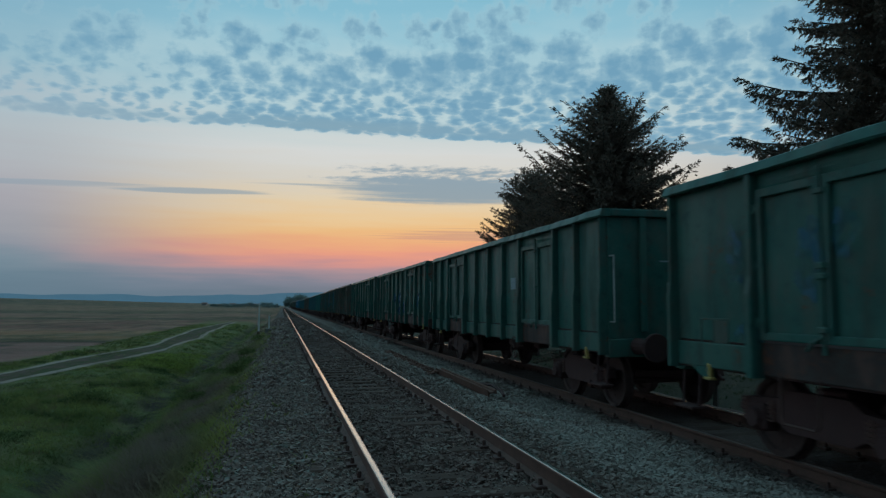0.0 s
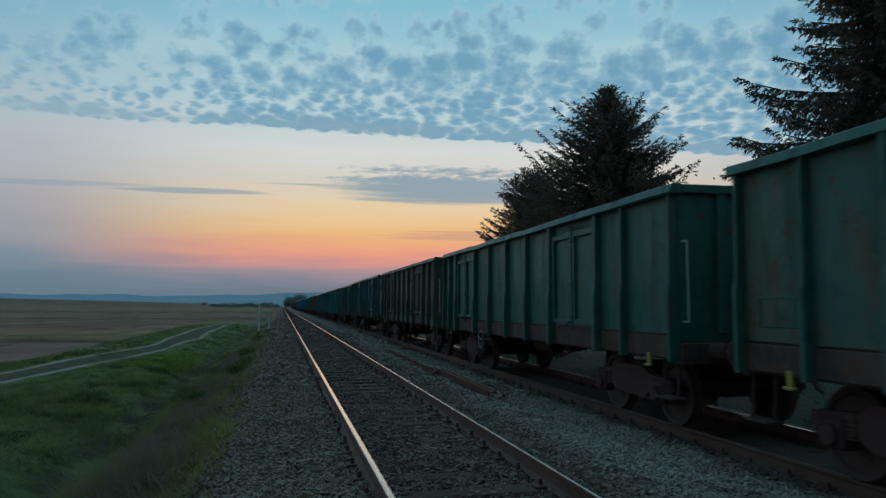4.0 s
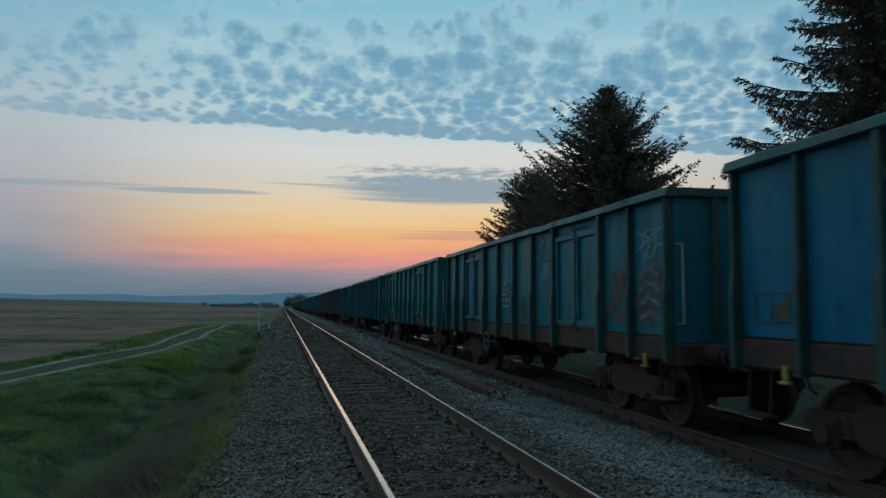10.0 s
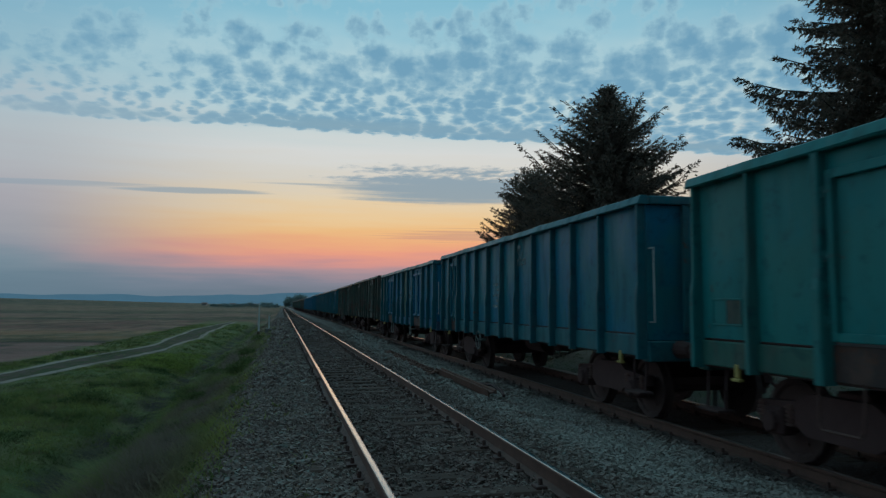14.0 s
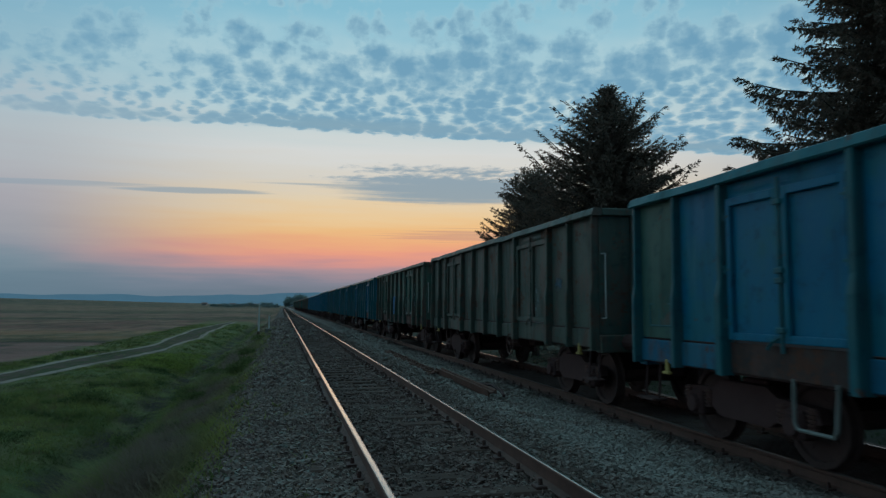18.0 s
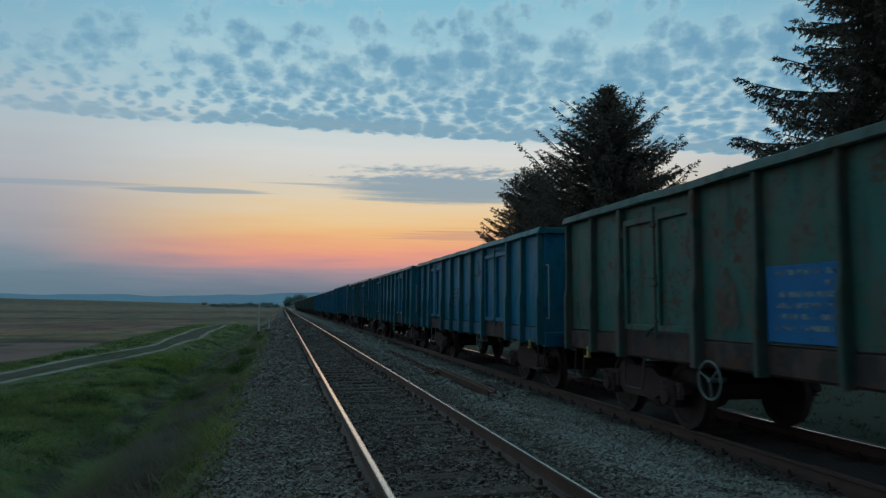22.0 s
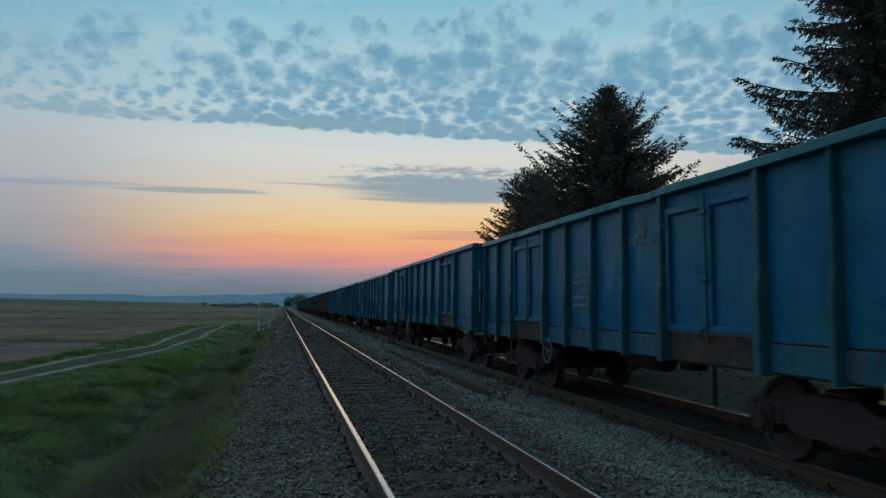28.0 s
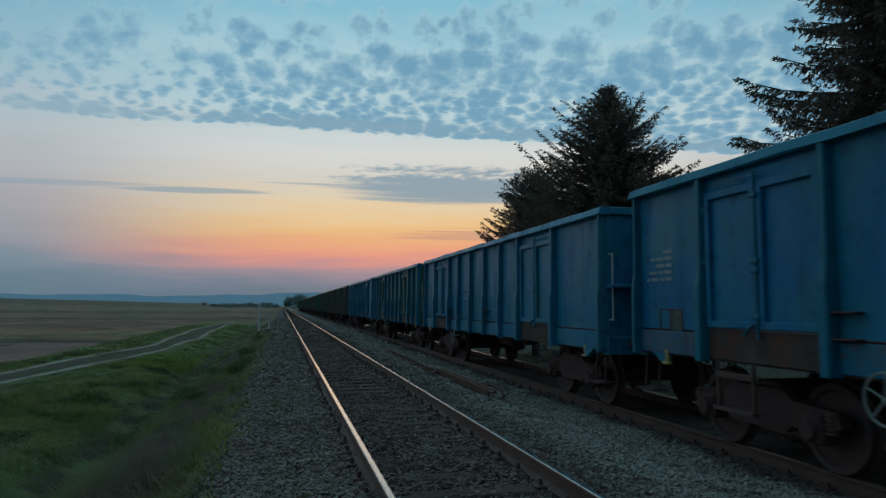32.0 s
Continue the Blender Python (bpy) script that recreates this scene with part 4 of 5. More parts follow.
def stroke_shape(x, lines, w):
    """Sprayed strokes along lines of (y, z)."""
    o = Shape()
    for line in lines:
        for (ya, za), (yb, zb) in zip(line, line[1:]):
            d = Vector((yb - ya, zb - za))
            nrm = Vector((-d.y, d.x)).normalized() * w
            o.prism([(ya - nrm.x, za - nrm.y), (yb - nrm.x, zb - nrm.y), (yb + nrm.x, zb + nrm.y), (ya + nrm.x, za + nrm.y)], "x", x - 0.003, x + 0.003)
    return o


def swirl_shape(x, y, z, k):
    """One hook of a round badge, as a plain shape."""
    a, cy, cz = ((0.7, y + 0.035, z + 0.045), (0.7 + math.pi, y - 0.035, z - 0.045))[k]
    arc = lambda r: [(cy + 0.8 * r * math.cos(a - 1.1 + 3.9 * i / 10), cz + r * math.sin(a - 1.1 + 3.9 * i / 10)) for i in range(11)]
    return Shape().prism(arc(0.115) + arc(0.055)[::-1], "x", x - 0.003, x + 0.003)


NEAR_WHEEL = (1, 4, 5, 9, 10, 12, 13)  # wagons whose brake wheel stands nearer the tail
STIRRUP = {1: (2.55, 0.54), 9: (3.12, 0.59), 12: (2.18, 0.65), 13: (3.10, 0.58), 15: (1.88, 0.68), 11: (2.05, 0.58)}


def wagon(kind, wall, trim, label, sill=None, full=True, seed=0, end_wall=None):
    """An open four-axle freight wagon with pressed posts and double doors. Far end at y = +half."""
    length, posts, doors, pivot, shelf = TYPES[kind]
    half = length / 2
    sill = sill or trim
    end_wall = end_wall or wall
    w = empty("freight_wagon", pose(TRAIN_X, 0, TRAIN_Z), label, "freight wagon", "wagons of the freight train")
    Y = lambda d: half - d
    in_door = lambda a, b: any(a >= d0 - 0.02 and b <= d1 + 0.02 for d0, d1 in doors)
    for s in (-1, 1):
        for i, (a, b) in enumerate(zip(posts, posts[1:])):
            z0 = 2.86 if in_door(a, b) else FLOOR
            part("wall_panel", lambda: panel_shape(s, Y(b) + 0.02, Y(a) - 0.02, z0, RIM, 100 * i + seed % 3), GREEN_PATCH if seed == 9 and i in (0, 5) else wall, w, "", (kind, "panel", s, i, seed % 3))
            if in_door(a, b):
                part("door_sill", lambda: Shape().box(*sorted((s * (SIDE - 0.02), s * (SIDE + 0.02))), Y(b) + 0.02, Y(a) - 0.02, 0.95, 1.29, 0.01), sill if wall is DARK else BROWN_SILL, w, "rust-brown steel door sill", (kind, "dsill", s, i))
            else:
                part("skirt", lambda: Shape().box(*sorted((s * (SIDE - 0.03), s * (SIDE + 0.028))), Y(b) + 0.02, Y(a) - 0.02, 0.95, FLOOR - 0.028, 0.012), sill, w, "", (kind, "skirt", s, i))
        for i, d in enumerate(posts):
            wide = any(abs(d - e) < 0.03 for p in doors for e in p)
            part("wall_post", lambda: post_shape(s, Y(d), 0.05 if wide else 0.032, 0.145 if wide else 0.135), trim, w, "", (kind, "post", s, i))
        for k, (d0, d1) in enumerate(doors):
            mid = (d0 + d1) / 2
            for j, (a, b) in enumerate(((d0 + 0.09, mid - 0.03), (mid + 0.03, d1 - 0.09))):
                if full or s < 0:
                    leaf = part("door_leaf", lambda: leaf_shape(s, Y(b), Y(a)), wall, w, "", (kind, "leaf", s, k, j))
                    if full and s < 0:
                        yh = Y(a) + 0.02 if j == 0 else Y(b) - 0.02
                        for z in (1.5, 2.1, 2.7):
                            part("hinge", lambda: Shape().rod((-SIDE - 0.068, yh, z - 0.05), (-SIDE - 0.068, yh, z + 0.05), 0.018, 0.018, 8).box(-SIDE - 0.07, -SIDE - 0.055, *sorted((yh, yh + (0.08 if j else -0.08))), z - 0.014, z + 0.014, 0.004), trim, leaf, "", (kind, "hinge", k, j, z))
            if full and s < 0:
                part("door_latch", lambda: bar_shape(s, Y(mid)), trim, w, "painted steel locking gear", (kind, "latch", s, k))
        part("top_rail", lambda: rim_shape(s, half, seed % 4), trim, w, "", (kind, "rim", s, seed % 4))
        part("side_beam", lambda: Shape().box(*sorted((s * 1.18, s * 1.36)), -half + 0.05, half - 0.05, 0.93, 1.2, 0.01), GRIME, w, "", (kind, "beam", s))
    for e in (-1, 1):
        y = e * half
        part("end_wall", lambda: Shape().box(-SIDE + 0.02, SIDE - 0.02, *sorted((y, y - e * 0.04)), FLOOR - 0.1, RIM, 0.008), end_wall, w, "", (kind, "end", e))
        part("end_rail", lambda: Shape().box(-SIDE + 0.052, SIDE - 0.052, *sorted((y - e * 0.06, y + e * 0.08)), RIM, RIM + 0.118, 0.012), trim, w, "", (kind, "end_rim", e))
        for x in (-0.75, 0.0, 0.75):
            part("end_post", lambda: Shape().box(x - 0.05, x + 0.05, *sorted((y, y + e * 0.07)), FLOOR, RIM, 0.012), trim, w, "", (kind, "endpost", e, x))
        part("headstock", lambda: Shape().box(-1.35, 1.35, *sorted((y - e * 0.15, y + e * 0.05)), 0.88, FLOOR - 0.105, 0.015), sill, w, "", (kind, "headstock", e))
        if shelf:
            part("end_shelf", lambda: Shape().box(-1.35, 1.35, *sorted((y, y + e * 0.22)), 1.92, 1.98, 0.01), trim, w, "", (kind, "shelf", e))
        for s in (-1, 1):
            part("buffer", lambda: Shape().rod((s * 0.875, y + e * 0.05, 1.05), (s * 0.875, y + e * 0.35, 1.05), 0.13, 0.10, 12).rod((s * 0.875, y + e * 0.35, 1.05), (s * 0.875, y + e * 0.60, 1.05), 0.075, 0.075, 10).rod((s * 0.875, y + e * 0.60, 1.05), (s * 0.875, y + e * 0.64, 1.05), 0.22, 0.21, 16), GRIME, w, "black steel buffer", (kind, "buffer", e, s))
        if full:
            x, yy = -1.30, y + e * 0.13
            part("grab_rail", lambda: Shape().pipe([(x, y, 2.46), (x, yy, 2.46), (x, yy, 1.43), (x, y, 1.43)], 0.011), PALE, w, "pale grey grab rail", (kind, "grab", e))
            part("coupling", lambda: Shape().box(-0.06, 0.06, *sorted((y, y + e * 0.3)), 0.98, 1.1).pipe([(0, y + e * 0.3, 1.02), (0, y + e * 0.55, 0.85), (0, y + e * 0.62, 0.8)], 0.035), GRIME, w, "", (kind, "hook", e))
            part("brake_hose", lambda: Shape().pipe([(0.35, y + e * 0.05, 0.95), (0.35, y + e * 0.25, 0.8), (0.34, y + e * 0.35, 0.6), (0.3, y + e * 0.5, 0.55)], 0.025), GRIME, w, "", (kind, "hose", e))
            yh = y - e * 0.75
            part("rope_hook", lambda: Shape().box(-1.40, -1.35, yh - 0.035, yh + 0.035, 0.84, 1.0, 0.012).box(-1.42, -1.35, yh - 0.075, yh + 0.075, 0.81, 0.845, 0.01), YELLOW, w, "worn yellow rope hook", (kind, "ropehook", e))
            if shelf:
                part("jack_bracket", lambda: Shape().prism([(yh + e * 0.35, 0.955), (yh, 0.955), (yh, 0.80), (yh + e * 0.05, 0.80)], "x", -1.40, -1.30), trim, w, "", (kind, "jack", e))
                for z in (1.26, 1.50):
                    yl = half - (7.50 if e < 0 else 3.68)
                    part("ledge", lambda: Shape().box(-SIDE - 0.12, -SIDE - 0.005, yl - 0.34, yl - 0.06, z, z + 0.02, 0.004), GRIME, w, "", (kind, "ledge", e, z))
            part("foot_step", lambda: Shape().pipe([(-1.3, y - e * 0.1, 0.95), (-1.34, y - e * 0.1, 0.45)], 0.018).pipe([(-1.3, y - e * 0.45, 0.95), (-1.34, y - e * 0.45, 0.45)], 0.018).box(-1.46, -1.24, *sorted((y - e * 0.06, y - e * 0.49)), 0.43, 0.46, 0.006), GRIME, w, "", (kind, "step", e))
    part("floor", lambda: Shape().box(-SIDE + 0.035, SIDE - 0.035, -half + 0.05, half - 0.05, 1.2, 1.26, 0.004), GRIME, w, "dirty steel wagon floor", (kind, "floor"))
    part("centre_beam", lambda: Shape().box(-0.28, 0.28, -half + 0.1, half - 0.1, 0.85, 1.198, 0.01), GRIME, w, "", (kind, "centre"))
    if full:
        part("brake_cylinder", lambda: Shape().rod((-0.7, -0.9, 0.85), (-0.7, 0.1, 0.85), 0.2, 0.2, 14).rod((-0.7, 0.1, 0.85), (-0.7, 0.8, 0.88), 0.03, 0.03), GRIME, w, "", (kind, "cyl"))
        part("brake_box", lambda: Shape().box(-0.8, -0.55, -1.75, -1.4, 0.74, 0.9, 0.02), GRIME, w, "", (kind, "box"))
        yw = Y(8.4) if seed in NEAR_WHEEL else Y(4.3)

        def wheel_rim():
            o, n, k, r = Shape(), 20, 6, 0.22
            pts = []
            for i in range(n):
                a = 2 * math.pi * i / n
                for j in range(k):
                    c = 2 * math.pi * j / k
                    pts.append((-1.46 + 0.014 * math.sin(c), yw + (r + 0.014 * math.cos(c)) * math.cos(a), 0.80 + (r + 0.014 * math.cos(c)) * math.sin(a)))
            return o.poly(pts, [(i * k + j, i * k + (j + 1) % k, ((i + 1) % n) * k + (j + 1) % k, ((i + 1) % n) * k + j) for i in range(n) for j in range(k)])

        wheel_mat = RUST if seed in (1, 4, 5, 10) else PALE_WHEEL
        rim = part("hand_wheel", wheel_rim, wheel_mat, w, "brake hand wheel", (kind, "handwheel", seed in NEAR_WHEEL))
        part("hub", lambda: Shape().rod((-1.25, yw, 0.80), (-1.475, yw, 0.80), 0.032, 0.028, 8), wheel_mat, rim, "", (kind, "hub", seed in NEAR_WHEEL))
        arms = 5 if seed in (9, 14, 15) else 3
        for i in range(arms):
            a = 2 * math.pi * i / arms + 0.4
            part("spoke", lambda: Shape().rod((-1.455, yw + 0.03 * math.cos(a), 0.80 + 0.03 * math.sin(a)), (-1.46, yw + 0.212 * math.cos(a), 0.80 + 0.212 * math.sin(a)), 0.011, 0.010, 6), wheel_mat, rim, "", (kind, "spoke", seed in NEAR_WHEEL, arms, i))
        step_at, step_w = STIRRUP.get(seed, (1.98, 0.56))
        y0, y1 = Y(step_at), Y(step_at + step_w)
        flat = seed in (14, 15)  # some stirrups are of flat bar with a broad tread

        def stirrup():
            o = Shape()
            if flat:
                for yy in (y0, y1 + 0.05):
                    o.box(-1.42, -1.39, yy - 0.05, yy, 0.44, 0.95, 0.006)
                o.box(-1.46, -1.36, y1 - 0.02, y0 + 0.02, 0.395, 0.44, 0.006)
                if seed == 15:
                    o.box(-1.43, -1.39, y1, y0, 0.76, 0.83, 0.006)
                return o
            o.pipe([(-1.38, y0, 0.98), (-1.40, y0 - 0.02, 0.56), (-1.40, y0 - 0.06, 0.50), (-1.40, y1 + 0.06, 0.50), (-1.40, y1 + 0.02, 0.56), (-1.38, y1, 0.98)], 0.02 if seed == 9 else 0.015)
            return o

        part("step_frame", stirrup, PALE_WHEEL if seed in (9, 12, 13) else RUST, w, "steel stirrup step", (kind, "stirrup", step_at, flat))
        fy, fz = (1.12, 1.22) if shelf else (0.85, 1.42)  # a small steel frame for route labels

        def label_frame():
            o, x0, x1 = Shape(), -SIDE - 0.014, -SIDE - 0.002
            for c in (fz, fz + 0.29):
                o.box(x0, x1, Y(fy), Y(fy - 0.55), c, c + 0.022)
            for c in (fy, fy - 0.28, fy - 0.53):
                o.box(x0, x1, Y(c), Y(c - 0.02), fz + 0.022, fz + 0.29)
            return o

        frame_part = part("data_frame", label_frame, RUST if seed in (3, 15) else trim, w, "small steel label frame", (kind, "labelframe"))
        part("plate", lambda: Shape().box(-SIDE - 0.009, -SIDE - 0.001, Y(fy - 0.022), Y(fy - 0.278), fz + 0.024, fz + 0.288, 0.002), RUST if seed == 3 else DARK, frame_part, "blank label plate", (kind, "labelplate", seed == 3))
        part("end_marking", lambda: bars_shape(0, 0, 0.8, 0, 0.04, 1, 3), MARK, w, "", "endmark", Matrix.Translation((-0.2, -half - 0.075, 2.35)) @ pose(0, 0, 0, 0, 0, 90))
    w["half"] = half
    sets = []
    for d in (-pivot, pivot):
        sets += bogie(w, d, full)
    return w, sets


PALE_WHEEL = plain("dull_pale_paint", (0.15, 0.165, 0.15), (0.23, 0.245, 0.23), 10, 0.6)
BROWN_SILL = paint("paint_rusty_sill", (0.055, 0.038, 0.035), (0.08, 0.05, 0.045), 0.9, 0.6)


def marks(w, kind, logo=True, table=True, mat=None, tag=0, rise=0.0):
    """Faded lettering on the wall: a badge with its bar, and a block of lines."""
    mat = mat or MARK_DIM
    half = TYPES[kind][0] / 2
    posts = TYPES[kind][1]
    x = -SIDE - 0.035
    door = TYPES[kind][2][-1][0] if len(TYPES[kind][2]) > 1 else 8.0
    if logo:
        y = half - (8.33 if kind == "b" else door - 0.62)
        for k in (0, 1):
            part("badge", lambda: swirl_shape(x, y, 2.79 + rise, k), mat, w, "weathered round badge", (kind, "logo", k, rise))
        part("lettering", lambda: glyph_bars(x, y - 0.38, y + 0.38, 2.50 + rise, 0.15), mat, w, "", (kind, "logobar", rise))["kind"] = "stuff"
    if table:
        y = half - 6.0
        part("lettering", lambda: bars_shape(x, y, y + 0.6, 1.55, 2.18, 5, tag), mat, w, "faded block of white lettering", (kind, "table", tag % 3))["kind"] = "stuff"
        if kind == "b":
            part("lettering", lambda: bars_shape(x, half - 0.95, half - 0.3, 1.85, 2.3, 5, tag + 7), mat, w, "", (kind, "table2", tag % 3))["kind"] = "stuff"
        if tag in (5, 12):
            part("lettering", lambda: bars_shape(x, half - 7.26, half - 6.73, 1.52, 1.80, 3, tag + 3), MARK_DIM, w, "", (kind, "table3", tag))["kind"] = "stuff"


FAR_ENDS = [9.434, 24.124, 38.202, 52.799, 66.846, 81.03, 95.07, 109.093, 123.09, 137.045, 151.083, 165.21, 179.25, 193.254, 207.173, 222.451]
FAR_ENDS = [y - 1.08 for y in FAR_ENDS]
PLAN = [("b", GREEN, GREEN, GREEN, "dark green open freight wagon with rusty stains"),
        ("a", GREEN, GREEN, GREEN, "dark green open freight wagon with double doors"),
        ("a", STAINED, GREEN, BROWN_SILL, "stained green open freight wagon with blue graffiti"),
        ("d", GREEN, GREEN, BROWN_SILL, "green open freight wagon with a rusty sill"),
        ("a", BROWN, DARK, DARK, "rusty grey-brown open freight wagon with blue patches"),
        ("a", BLUE, TRIM_GREEN, BROWN_SILL, "faded blue open freight wagon with a rusty sill"),
        ("a", PATCHED, TRIM_GREEN, BROWN_SILL, "blue-green open freight wagon with sprayed graffiti"),
        ("e", TEAL, TRIM_TEAL, GREEN, "teal open freight wagon with pale grab rails"),
        ("c", BLUE_GREEN, TRIM_BLUE, TRIM_BLUE, "blue-green open freight wagon with close-set posts"),
        ("a", BLUE, TRIM_BLUE, BLUE_SILL, "blue open freight wagon with faded green patches"),
        ("a", DARK, DARK, DARK, "dark grey-green weathered open freight wagon"),
        ("a", STAINED, DARK, BROWN_SILL, "rusty grey-green open freight wagon with a blue painted square"),
        ("a", BLUE, TRIM_BLUE, BLUE_SILL, "deep blue open freight wagon with pale grab rails"),
        ("a", BLUE, TRIM_BLUE, BLUE_SILL, "blue open freight wagon with a weathered badge"),
        ("e", BLUE_DEEP, TRIM_BLUE, BLUE_SILL, "dented blue open freight wagon"),
        ("b", BLUE_DEEP, BLUE_POSTS, BLUE_SILL, "blue open freight wagon with an end shelf and lettering"),
        ("b", BLUE_FADED, BLUE_FADED, BLUE_FADED, "pale faded blue open freight wagon with an end shelf"),
        ("a", GREEN, BLUE_FADED, DARK, "grey-green open freight wagon"),
        ("b", BLUE_FADED, BLUE_FADED, BLUE, "blue open freight wagon far down the train"),
        ("a", BROWN, DARK, DARK, "rust-brown open freight wagon far down the train"),
        ("a", DARK, DARK, DARK, "dark open freight wagon far down the train")]
TAIL = [(DARK, "dark open freight wagon far down the train"), (BROWN, "rust-brown open freight wagon far down the train"), (GREEN, "green open freight wagon far down the train")]

TRAIN, WHEELSETS = [], []
end = None
for k in range(32):
    if k < len(PLAN):
        kind, wall, trim, sill, label = PLAN[k]
    else:
        wall, label = TAIL[(k * 5) % 3]
        kind, trim, sill = "a", wall, DARK
    end = FAR_ENDS[k] if k < len(FAR_ENDS) else end + (15.29 if kind == "b" else TYPES[kind][0] + 1.34)
    wg, sets = wagon(kind, wall, trim, label, sill, k < 19, k, FLAKED if k == 5 else None)
    TRAIN.append((wg, end - wg["half"]))
    WHEELSETS += [(ws, k) for ws in sets]
    if k in (1, 5, 6, 9, 12, 13, 14, 15, 16, 7, 8):
        marks(wg, kind, k not in (1, 16), k != 1, MARK if k == 15 else None, k, {5: 0.08, 15: 0.05, 12: -0.08, 9: -0.5, 13: -0.1}.get(k, 0.0))
for wg, _ in TRAIN:
    del wg["half"]
LIFT = [0.02, 0.018, 0.054, 0.064, 0.086, 0.10, 0.04, 0.05, 0.04, 0.0, 0.068, 0.036, 0.023, 0.03, 0.06, 0.127]  # how high each body rides on its springs
for k, (wg, _) in enumerate(TRAIN):
    for ob in wg.children:
        if not ob.name.startswith("bogie"):
            ob.location.z += LIFT[k] if k < len(LIFT) else 0.05

PX = -SIDE - 0.034


def tagmark(k, name, make, mat, label):
    part(name, make, mat, TRAIN[k][0], label)


hA, hB = TYPES["a"][0] / 2, TYPES["b"][0] / 2
tagmark(1, "paper_label", lambda: Shape().box(PX - 0.004, PX + 0.004, hA - 8.35, hA - 8.0, 2.05, 2.3, 0.002), MARK, "pale square label")
for y, z, ry, rz, sd in ((1.35, 2.25, 0.16, 0.3, 31), (1.55, 1.38, 0.2, 0.12, 32), (2.51, 2.14, 0.2, 0.35, 33), (2.95, 2.39, 0.15, 0.25, 34)):
    tagmark(0, "graffiti", lambda: blob_shape(PX - 0.035, hB - y, z, ry, rz, sd), SPRAY_DIM, "faint blue sprayed patch")
for y, z, ry, rz, sd in ((5.3, 2.05, 0.4, 0.2, 1), (6.9, 2.0, 0.42, 0.22, 2), (8.1, 1.6, 0.45, 0.3, 3), (6.9, 1.5, 0.45, 0.18, 4), (11.1, 1.9, 0.3, 0.25, 5)):
    tagmark(2, "graffiti", lambda: blob_shape(PX, hA - y, z, ry, rz, sd), SPRAY_BLUE, "blue sprayed patch")
for y, z, ry, rz, sd in ((7.1, 1.85, 0.38, 0.22, 6), (8.1, 1.5, 0.2, 0.18, 7)):
    tagmark(4, "graffiti", lambda: blob_shape(PX, hA - y, z, ry, rz, sd), SPRAY_BLUE, "blue sprayed patch")
tagmark(4, "graffiti", lambda: blob_shape(PX, hA - 8.1, 2.75, 0.38, 0.1, 9), SPRAY_RED, "faded red sprayed bar")
tagmark(6, "graffiti", lambda: stroke_shape(PX, [[(hA - 12.15 + 0.2 * math.cos(a * 0.7), 2.55 + 0.2 * math.sin(a * 0.7)) for a in range(10)], [(hA - 12.5, 2.5), (hA - 11.8, 2.75)], [(hA - 12.4, 2.9), (hA - 12.0, 2.3)], [(hA - 12.5, 2.75), (hA - 11.75, 2.45)]], 0.014), SPRAY_WHITE, "white sprayed scrawl")
tagmark(6, "graffiti", lambda: stroke_shape(PX, [[(hA - 12.4, 1.5 + 0.2 * i), (hA - 12.1, 1.62 + 0.2 * i), (hA - 11.85, 1.5 + 0.2 * i)] for i in range(4)], 0.02), MARK_DIM, "white sprayed zigzags")
for y, sd in ((11.25, 11), (12.15, 12)):
    tagmark(6, "graffiti", lambda: blob_shape(PX + 0.008, hA - y, 1.85, 0.4, 0.42, sd), SPRAY_RED, "faded red sprayed patch")
tagmark(5, "scrape", lambda: stroke_shape(PX, [[(hA - 4.33, 1.83), (hA - 4.52, 1.90), (hA - 4.8, 1.97)]], 0.012), MARK_DIM, "pale scraped line in the paint")
tagmark(11, "graffiti", lambda: Shape().box(PX - 0.003, PX + 0.003, hA - 6.28, hA - 5.27, 1.33, 2.1, 0.002), SPRAY_SQUARE, "blue painted square")
tagmark(11, "graffiti", lambda: bars_shape(PX - 0.006, hA - 6.2, hA - 5.4, 1.4, 2.05, 6, 21), SPRAY_WHITE, "white sprayed lines")
tagmark(11, "graffiti", lambda: blob_shape(PX, hA - 4.6, 1.75, 0.2, 0.3, 22), SPRAY_RED, "faded red sprayed patch")

for k, lines, w_, mat in ((4, [[(9.27, 2.08), (9.27, 1.61)], [(8.98, 1.71), (8.97, 1.42)]], 0.016, SPRAY_WHITE), (10, [[(9.98, 2.15), (10.04, 1.95)], [(10.06, 2.02), (10.14, 1.72)], [(10.0, 1.8), (10.02, 1.5)]], 0.02, SPRAY_WHITE),
                          (11, [[(9.05, 2.14), (9.08, 1.31)], [(9.0, 1.75), (9.02, 1.4)]], 0.018, SPRAY_WHITE), (11, [[(10.9, 2.5), (10.92, 2.3)], [(10.86, 2.15), (10.88, 1.95)], [(10.85, 1.85), (10.86, 1.55)]], 0.03, SPRAY_WHITE), (7, [[(6.66, 1.46), (6.9, 1.62), (7.09, 1.75)]], 0.02, YELLOW_THIN)):
    tagmark(k, "paint_streak", lambda: stroke_shape(PX - 0.045, [[(hA - y, z) for y, z in line] for line in lines], w_), mat, "thin streak of old paint")
tagmark(10, "graffiti", lambda: blob_shape(PX, hA - 11.07, 2.07, 0.14, 0.14, 41), SPRAY_DIM, "faint blue sprayed patch")
tagmark(6, "graffiti", lambda: blob_shape(PX, hA - 6.85, 1.62, 0.2, 0.22, 42), SPRAY_RED, "faded red sprayed patch")
tagmark(4, "graffiti", lambda: Shape().box(PX - 0.003, PX + 0.003, hA - 0.93, hA - 0.12, 2.20, 2.60, 0.002), SPRAY_TEAL, "teal painted rectangle")
